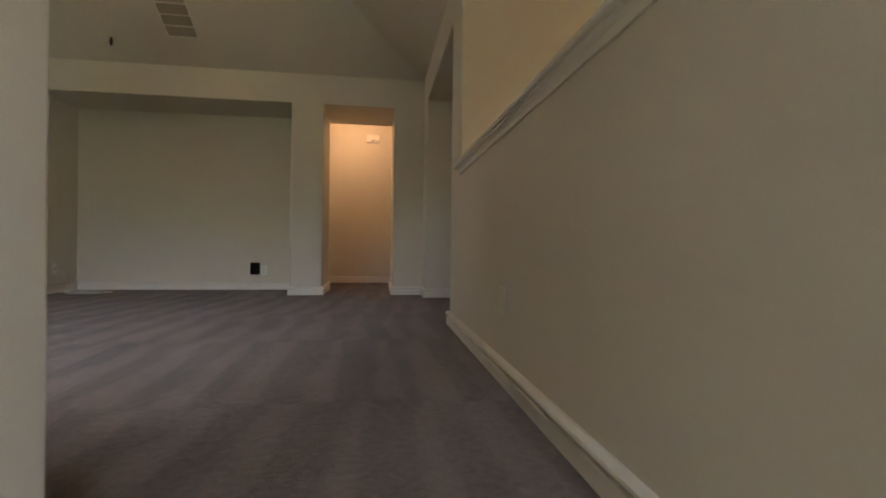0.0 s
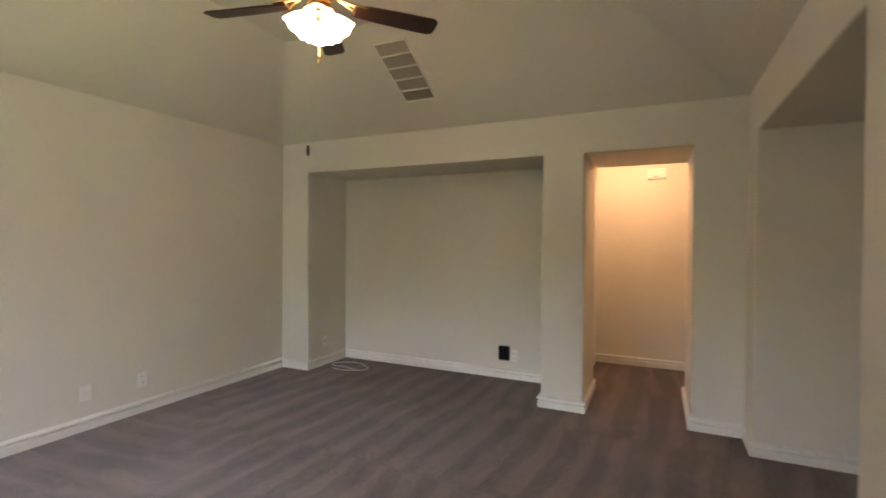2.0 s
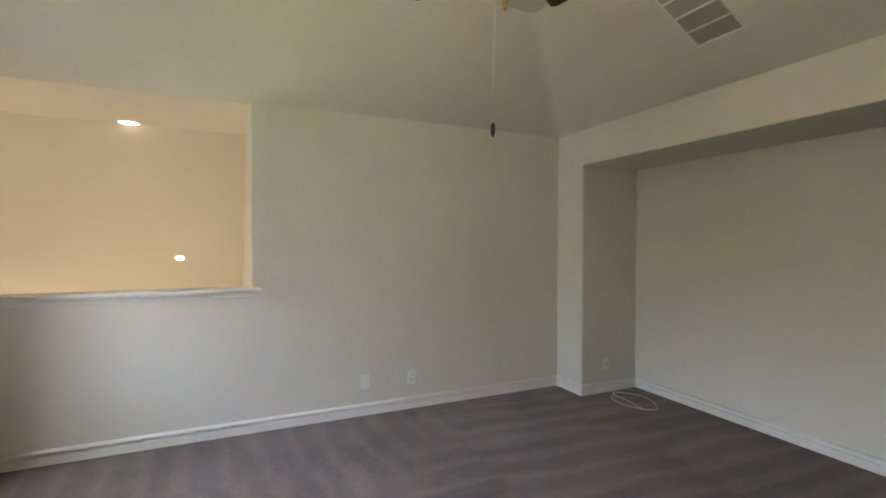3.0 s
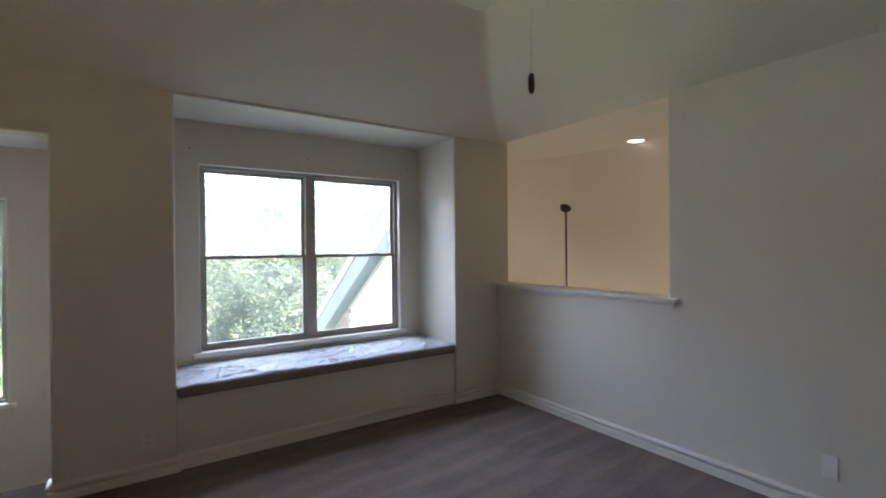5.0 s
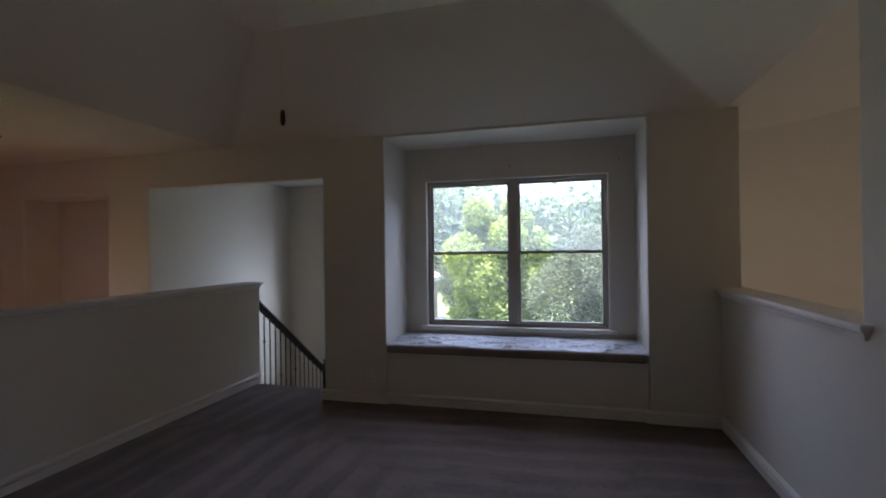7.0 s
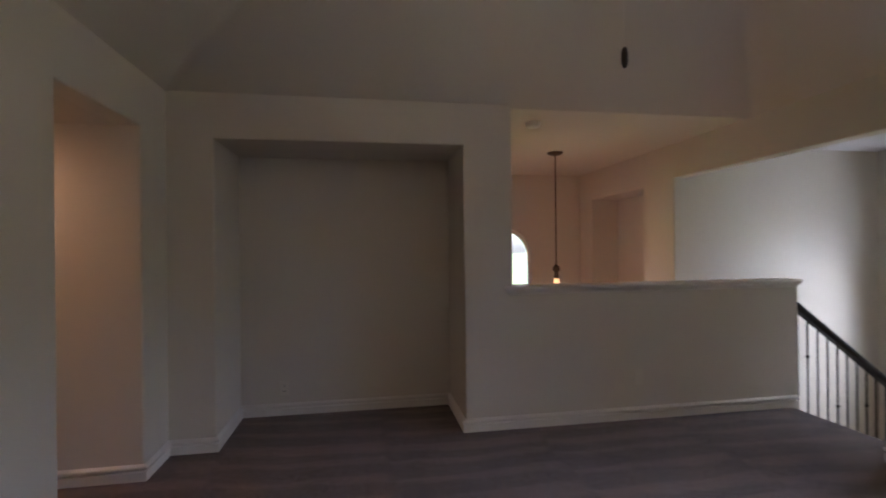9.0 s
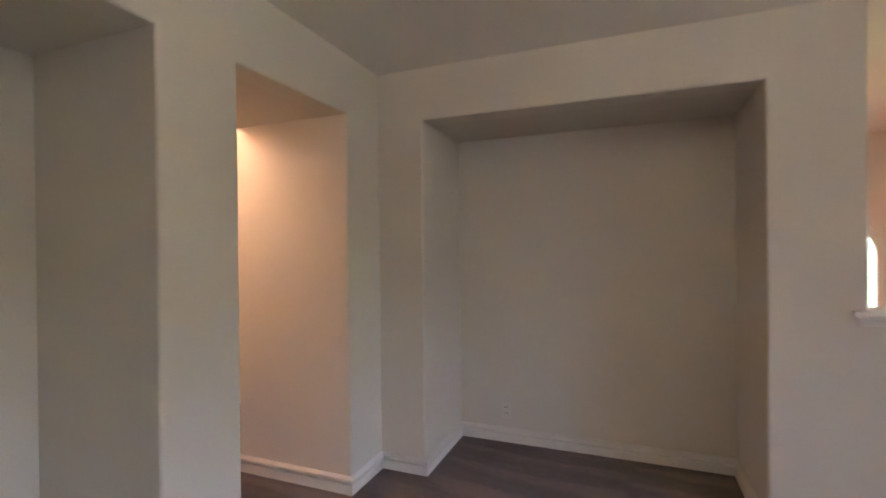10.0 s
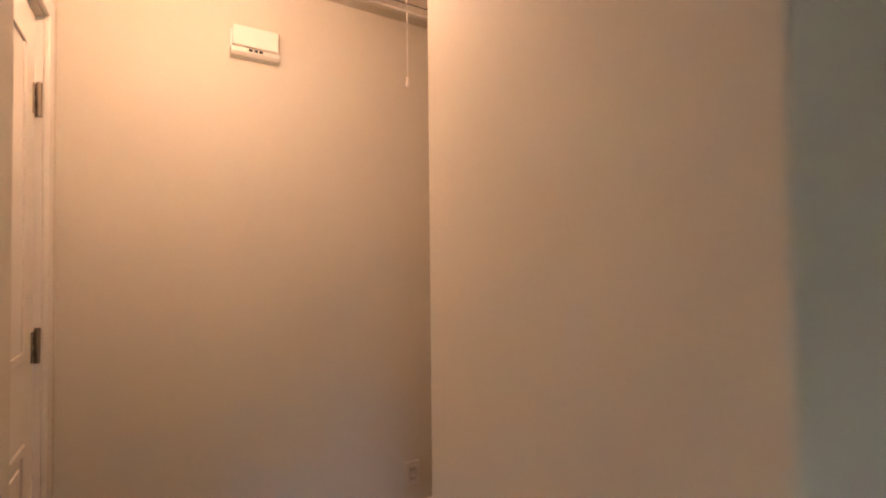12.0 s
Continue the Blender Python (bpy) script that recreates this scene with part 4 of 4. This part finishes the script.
for a0, b0, a1, b1 in ((-0.49, -0.28, 0.62, -0.24), (-0.49, 0.24, 0.62, 0.28), (-0.49, -0.24, -0.43, 0.24), (0.58, -0.24, 0.62, 0.24)):
    add_box(ht, a0, b0, -0.007, a1, b1, 0.0, 0.002)
part("trim", ht, TRIM, hatch)
lip = box(-0.405, -0.22, -0.018, -0.375, 0.22, -0.012, 0.002)
add_box(lip, -0.345, -0.22, -0.015, -0.338, 0.22, -0.012, 0.001)
part("panel_moulding", lip, TRIM, hatch)
pc = part("pull_cord", tube((-0.39, -0.05, -0.014), (-0.391, -0.054, -0.465), 0.0016, n=6), WHITE, hatch, "white pull cord")
part("cord_knob", lathe([(0.003, 0.022), (0.006, 0.016), (0.008, -0.012), (0.004, -0.018)], 10, (-0.391, -0.054, -0.493)), WHITE, pc, "white plastic knob", True)

hl = thing("hall_light", "flush frosted glass ceiling light, lit, in the hall", "ceiling light", at=(0.42, 6.99, H + 0.008))
part("base", lathe([(0.1, 0), (0.105, -0.012), (0.1, -0.03), (0.08, -0.034)], 24), BRASS, hl, "brass base", True)
sh = part("shade", lathe([(0.095, -0.03), (0.12, -0.06), (0.115, -0.1), (0.08, -0.135), (0.02, -0.15)], 24), FROST, hl, "lit frosted glass shade", True)
sh.visible_shadow = False

# ---- foyer and great room fixtures ----
ch = thing("chandelier", "bronze chandelier on a long rod with lit candle bulbs", "chandelier", at=(2.83, 2.41, H))
part("canopy", lathe([(0.09, 0), (0.09, -0.012), (0.06, -0.03), (0.015, -0.04)], 20), BRONZE, ch, "", True)
part("rod", tube((0, 0, -0.03), (0, 0, -1.32), 0.008, n=8), BRONZE, ch)
part("column", lathe([(0.01, -1.28), (0.035, -1.3), (0.045, -1.34), (0.02, -1.37), (0.03, -1.42), (0.025, -1.55), (0.035, -1.7), (0.06, -1.95), (0.03, -2.1), (0.01, -2.15)], 16), BRONZE, ch, "turned bronze column", True)
for q in range(6):
    a = math.pi / 3 * q
    ca, sa = math.cos(a), math.sin(a)
    arm = bmesh.new()
    pts = [(0.03, -1.95), (0.12, -2.05), (0.24, -2.05), (0.32, -1.95), (0.33, -1.87)]
    for (r0, z0), (r1, z1) in zip(pts, pts[1:]):
        add_tube(arm, (r0 * ca, r0 * sa, z0), (r1 * ca, r1 * sa, z1), 0.008, n=8)
    am = part("arm", arm, BRONZE, ch)
    part("candle", tube((0.33 * ca, 0.33 * sa, -1.87), (0.33 * ca, 0.33 * sa, -1.77), 0.012, n=10), WHITE, am)
    part("bulb", lathe([(0.006, -1.77), (0.015, -1.75), (0.013, -1.72), (0.003, -1.69)], 10, (0.33 * ca, 0.33 * sa, 0)), FLAME, am, "lit candle bulb", True)
part("glass_pendant", lathe([(0.016, -1.4), (0.03, -1.44), (0.034, -1.5), (0.034, -1.62)], 14), FLAME, ch, "glowing amber centre glass", True)

sm = thing("smoke_detector", "round white smoke detector on the foyer ceiling", "smoke detector", at=(1.67, 3.11, H))
part("base", lathe([(0.07, 0), (0.07, -0.012), (0.066, -0.016)], 24), WHITE, sm, "", True)
part("cover", lathe([(0.062, -0.014), (0.06, -0.034), (0.045, -0.042), (0.01, -0.044)], 24), WHITE, sm, "", True)

GS = H / (7.6 - 4.32)


def great_z(x):
    return H if x > -4.32 else H - (-4.32 - x) * GS


for x, y in ((-4.25, 2.12), (-5.97, 2.35), (-6.38, -0.87)):
    dl = thing("downlight", "round recessed downlight, lit, in the great room ceiling", "downlight", "great room downlights", at=(x, y, great_z(x)))
    if x < -4.32:
        dl.rotation_euler = (0, -math.atan(GS), 0)
        dl.scale = (0.6, 0.6, 0.6)
    part("trim_ring", lathe([(0.095, 0.004), (0.095, -0.006), (0.075, -0.01), (0.072, 0.004)], 28), WHITE, dl, "", True)
    part("lens", lathe([(0.07, -0.004), (0.06, -0.009), (0.02, -0.011)], 28), DISC, dl, "lit lens", True)

gf = thing("ceiling_fan", "ceiling fan hanging on a long rod in the great room", "ceiling fan", at=(-4.98, 0.62, great_z(-4.98)))
part("canopy", lathe([(0.075, 0.03), (0.075, -0.02), (0.06, -0.06), (0.02, -0.08)], 20), BRONZE, gf, "", True)
part("downrod", tube((0, 0, -0.07), (0, 0, -1.5), 0.011, n=10), BRONZE, gf, "long dark rod")
part("motor_housing", lathe([(0.03, -1.48), (0.11, -1.52), (0.13, -1.6), (0.1, -1.68), (0.04, -1.72)], 24), BRASS, gf, "", True)
for q in range(5):
    rot = Matrix.Rotation(radians(72 * q + 10), 4, "Z")
    bl = prism([(0.12, -0.04), (0.6, -0.066), (0.65, -0.04), (0.65, 0.04), (0.6, 0.066), (0.12, 0.04)], "z", -1.632, -1.624, 0.0015)
    bmesh.ops.transform(bl, matrix=rot, verts=bl.verts)
    part("blade", bl, DARKWOOD, gf, "dark wooden blade")
# Added fill in mid-air, standing in for the downlights' spill; no fixture hangs there.
lamp("great_room_lamp", -4.2, 0.55, -1.6, 5.8, (1.0, 0.89, 0.62), 1.0)

# ---- outdoors ----
GZ = -3.1
setting("ground", box(-400, -600, GZ - 0.5, 400, 400, GZ - 0.05), GRASS, "green lawn reaching to the distance", "ground")
setting("driveway", prism([(7.6, -8.4), (2.0, -10.6), (-6.0, -12.4), (-6.0, -11.4), (2.0, -9.4), (8.4, -6.8)], "z", GZ - 0.1, GZ - 0.04), CONCRETE, "pale concrete driveway across the lawn", "driveway")



def bank(name, corners, low, material, label, category):
    """A sloped slab or bank on four corners, with a level underside."""
    bm = bmesh.new()
    top = [bm.verts.new(v) for v in corners]
    base = [bm.verts.new((v[0], v[1], low if low < -3 else v[2] + low)) for v in corners]
    bm.faces.new(top), bm.faces.new(base[::-1])
    for i in range(4):
        bm.faces.new((top[i], top[(i + 1) % 4], base[(i + 1) % 4], base[i]))
    bmesh.ops.recalc_face_normals(bm, faces=bm.faces)
    return setting(name, bm, material, label, category)


SLAB = [(6.42, -14.33, -2.2), (5.0, -21.99, -2.56), (4.68, -20.43, -3.07), (6.02, -13.21, -2.35)]
bank("driveway_ramp", SLAB, -0.3, CONCRETE, "pale concrete drive sloping beside the brick house", "driveway")
bank("grass_bank", [(6.8, -13.6, -2.35), (5.05, -22.0, -2.75), (4.4, -21.0, -3.13), (4.94, -11.0, -2.5)], -3.6, GRASS, "sunny grass bank under the drive", "ground")

# own house, seen through the window
setting("exterior_wall", box(SL - 0.15, LS - 0.17, GZ, SL - 0.121, WB - 0.2, 2.55), SIDING, "white sided outer wall of the stairwell", "wall")
setting("exterior_eave", prism([(SL - 0.5, 2.44), (SR + 0.5, 2.44), (SR + 0.5, 2.66), (SL - 0.5, 2.66)], "y", LS - 0.55, 0.45, 0.006), SIDING, "white boxed eave round the stairwell roof", "eave")
setting("exterior_wall_wing", prism([(-3.1, GZ), (-3.1, 0.0), (1.25, 3.0), (1.25, GZ)], "x", W - 0.14, W), MORTAR, "brick gable wall of the lower wing", "wall")
setting("exterior_rake", prism([(-3.3, -0.17), (-3.3, 0.16), (0.45, 2.75), (0.45, 2.4)], "x", W, W + 0.2, 0.006), FASCIA, "grey rake board and soffit of the wing gable", "eave")
wing_roof = prism([(-3.35, 0.12), (-3.35, 0.24), (0.45, 2.87), (0.45, 2.75)], "x", W - 0.14, W + 0.22)
setting("exterior_roof_wing", wing_roof, SHINGLE, "shingled roof of the lower wing", "roof")

holes = bmesh.new()
for hx in (-0.62, -1.55, -2.56):
    add_tube(holes, (hx + 0.06, WB - 0.002, 2.22), (hx + 0.06, WB + 0.0015, 2.22), 0.006, n=8)
part("screw_hole", holes, SLOT, bpy.data.objects["wall_window"])

setting("exterior_siding_wing", prism([(-2.3, GZ), (-2.3, 0.42), (0.4, 2.28), (0.4, GZ)], "x", W, W + 0.008), SIDING, "white siding of the wing gable beside its brick corner", "wall")

# neighbour's house across the lawn
nh = thing("neighbour_house", "low brick house with a pale hipped roof and narrow windows", "house", at=(9.75, -14.49, GZ + 0.15))
nh.rotation_euler = (0, 0, radians(79.5))
NX0, NX1, NY0, NY1, NE = -7.4, 12.0, -6.0, 3.2, 2.75
walls = bmesh.new()
wins = [-4.25, -3.47, -2.78]
WZ0, WZ1, WW = 1.58, 2.48, 0.34
xs = [NX0] + [v for w in wins for v in (w, w + WW)] + [NX1]
for i in range(0, len(xs), 2):
    add_box(walls, xs[i], NY1 - 0.2, 0, xs[i + 1], NY1, NE)
for w in wins:
    add_box(walls, w, NY1 - 0.2, 0, w + WW, NY1, WZ0)
    add_box(walls, w, NY1 - 0.2, WZ1, w + WW, NY1, NE)
add_box(walls, NX0, NY0, 0, NX0 + 0.2, NY1 - 0.2, NE)
add_box(walls, NX1 - 0.2, NY0, 0, NX1, NY1 - 0.2, NE)
add_box(walls, NX0 + 0.2, NY0, 0, NX1 - 0.2, NY0 + 0.2, NE)
nwall = part("wall", walls, MORTAR, nh, "pale mortar between the bricks")
PANE_DARK = mat("far_glass", (0.03, 0.045, 0.05), 0.45, spec=0.2)
for w in wins:
    wi = part("window", box(w, NY1 - 0.12, WZ0, w + WW, NY1 - 0.1, WZ1), PANE_DARK, nh, "narrow dark window")
    f = box(w, NY1 - 0.1, WZ0, w + 0.02, NY1 - 0.06, WZ1)
    add_box(f, w + WW - 0.02, NY1 - 0.1, WZ0, w + WW, NY1 - 0.04, WZ1)
    add_box(f, w + 0.02, NY1 - 0.1, WZ1 - 0.02, w + WW - 0.02, NY1 - 0.06, WZ1)
    add_box(f, w + 0.02, NY1 - 0.1, WZ0, w + WW - 0.02, NY1 - 0.04, WZ0 + 0.04)
    part("frame", f, SIDING, wi)
ov = 0.32
rb = bmesh.new()
a = [rb.verts.new(p) for p in ((NX0 - ov, NY0 - ov, NE), (NX1 + ov, NY0 - ov, NE), (NX1 + ov, NY1 + ov, NE), (NX0 - ov, NY1 + ov, NE))]
mid = (NY0 + NY1) / 2
ra, rc = rb.verts.new((NX0 + 4.6, mid, NE + 3.8)), rb.verts.new((NX1 - 4.6, mid, NE + 3.8))
rb.faces.new((a[0], a[1], rc, ra)), rb.faces.new((a[1], a[2], rc)), rb.faces.new((a[2], a[3], ra, rc)), rb.faces.new((a[3], a[0], ra)), rb.faces.new(a)
bmesh.ops.recalc_face_normals(rb, faces=rb.faces)
ROOFPALE = add_noise(mat("pale_shingle", (0.42, 0.37, 0.33), 0.95), (0.36, 0.31, 0.28), (0.48, 0.43, 0.39), 2, 25, 0.4, 0.01)
roof = part("roof", rb, ROOFPALE, nh, "pale shingled hipped roof")
fa = box(NX0 - ov - 0.01, NY1 + ov - 0.02, NE - 0.16, NX1 + ov + 0.01, NY1 + ov + 0.02, NE + 0.02)
add_box(fa, NX0 - ov - 0.02, NY0 - ov, NE - 0.16, NX0 - ov + 0.02, NY1 + ov - 0.02, NE + 0.02)
part("fascia", fa, SIDING, roof, "white fascia board")
bm = box(-0.105, -0.01, -0.034, 0.105, 0.012, 0.034)
brick_mesh = mesh_of("brick", bm, BRICK)
rest = bmesh.new()
made = 0
for r in range(int(NE / 0.08)):
    z = 0.04 + r * 0.08
    x = NX0 + 0.11 + (0.11 if r % 2 else 0)
    while x < NX0 + 7.0:
        clear = not any(w - 0.1 < x < w + WW + 0.1 and WZ0 - 0.03 < z < WZ1 + 0.03 for w in wins)
        if clear:
            if z > 1.1 and x < NX0 + 4.2 and made < 290:
                o = new("brick", brick_mesh)
                o.parent = nwall
                o.location = (x, NY1, z)
                made += 1
            else:
                add_box(rest, x - 0.105, NY1 - 0.01, z - 0.034, x + 0.105, NY1 + 0.012, z + 0.034)
        x += 0.225
tagged(part("bricks", rest, BRICK, nwall), "", kind="stuff")

# bricks of the wing gable
wing = bpy.data.objects["exterior_wall_wing"]
bm = box(0, -0.105, -0.034, 0.012, 0.105, 0.034)
wing_brick = mesh_of("brick", bm, BRICK)
for r in range(40):
    z = -0.55 + r * 0.08
    y = -3.0 + (0.11 if r % 2 else 0)
    while y < -0.6:
        if z + 0.04 < (y + 3.1 - 0.11) * 3.0 / 4.35 and y < -2.25 and made < 580:
            o = new("brick", wing_brick)
            o.parent = wing
            o.location = (W, y, z)
            made += 1
        y += 0.225

# ---- trees ----


def leaf_cloud(name, centres, count, size, material, parent, seed, label=""):
    """Many small bent leaves scattered through overlapping clumps."""
    rng = np.random.default_rng(seed)
    c = np.array([p[:3] for p in centres])
    rad = np.array([p[3] for p in centres])
    pick = rng.choice(len(c), count, p=rad ** 2 / (rad ** 2).sum())
    d = rng.normal(size=(count, 3))
    d /= np.linalg.norm(d, axis=1)[:, None]
    pos = c[pick] + d * (rad[pick] * rng.uniform(0.55, 1.08, count) ** 0.6)[:, None]
    u = rng.normal(size=(count, 3))
    u /= np.linalg.norm(u, axis=1)[:, None]
    v = np.cross(u, rng.normal(size=(count, 3)))
    v /= np.linalg.norm(v, axis=1)[:, None]
    s = size * rng.uniform(0.6, 1.4, count)[:, None]
    w = np.cross(u, v) * s * 0.2
    verts = np.stack([pos - u * s, pos + v * s * 0.45 + w, pos + u * s, pos - v * s * 0.45 + w], 1).reshape(-1, 3)
    faces = [(4 * i, 4 * i + 1, 4 * i + 2, 4 * i + 3) for i in range(count)]
    me = bpy.data.meshes.new(name)
    me.from_pydata(verts.tolist(), [], faces)
    me.materials.append(material)
    ob = new(name, me)
    ob.parent = parent
    if label:
        tagged(ob, label)
    return ob


def tree(label, x, y, height, spread, material, count, size, seed, cone=False):
    rng = random.Random(seed)
    t = thing("tree", label, "tree", at=(x, y, GZ - 0.05))
    tr = bmesh.new()
    add_tube(tr, (0, 0, 0), (0.1, 0.05, height * 0.45), 0.05 * height / 2.2, 0.03 * height / 2.2, 10)
    add_tube(tr, (0.1, 0.05, height * 0.44), (0.0, 0.1, height * 0.85), 0.03 * height / 2.2, 0.01, 8)
    centres = []
    for k in range(26):
        f = 0.22 + 0.76 * k / 25
        a = k * 2.4 + rng.uniform(-0.5, 0.5)
        width = spread * (1.05 - f if cone else math.sqrt(max(0.08, 1 - ((f - 0.55) / 0.5) ** 2)))
        r = width * rng.uniform(0.35, 0.8)
        p = (r * math.cos(a), r * math.sin(a), height * f)
        add_tube(tr, (0.05, 0.03, height * max(0.15, f - 0.15)), p, 0.035, 0.008, 6)
        centres.append((*p, max(0.35, width * rng.uniform(0.28, 0.5))))
    part("trunk", tr, BARK, t, "grey-brown trunk and limbs")
    leaf_cloud("crown", centres, count, size, material, t, seed, "")
    return t


tree("bright lime-green young tree on the lawn", 0.5, -12.0, 6.2, 1.9, LIME, 30000, 0.085, 3)
tree("dense grey-green live oak with small leaves", -4.1, -10.5, 4.9, 3.1, OAK, 60000, 0.055, 5)
tree("dense grey-green live oak with small leaves", -6.6, -12.5, 5.3, 3.4, OAK, 48000, 0.06, 6)
tree("dense grey-green live oak with small leaves", 1.6, -17.5, 5.0, 3.2, OAK, 36000, 0.065, 7)

# far woods, their haze put into the leaf colour
wd = tagged(new("far_woods"), "belt of green woodland behind the houses, haze put into its leaf colour", "woods", kind="stuff")
rng = random.Random(11)
cs = []
for k in range(230):
    x = rng.uniform(-75, 75)
    y = rng.uniform(-62, -42)
    top = 11.2 + 3.0 * noise.noise(Vector((x * 0.06, 0.3, 2))) + rng.uniform(-1.2, 1.2)
    for z in (2.0, top * 0.4, top * 0.65, top * 0.87):
        cs.append((x + rng.uniform(-1, 1), y, GZ + z, rng.uniform(1.6, 3.2)))
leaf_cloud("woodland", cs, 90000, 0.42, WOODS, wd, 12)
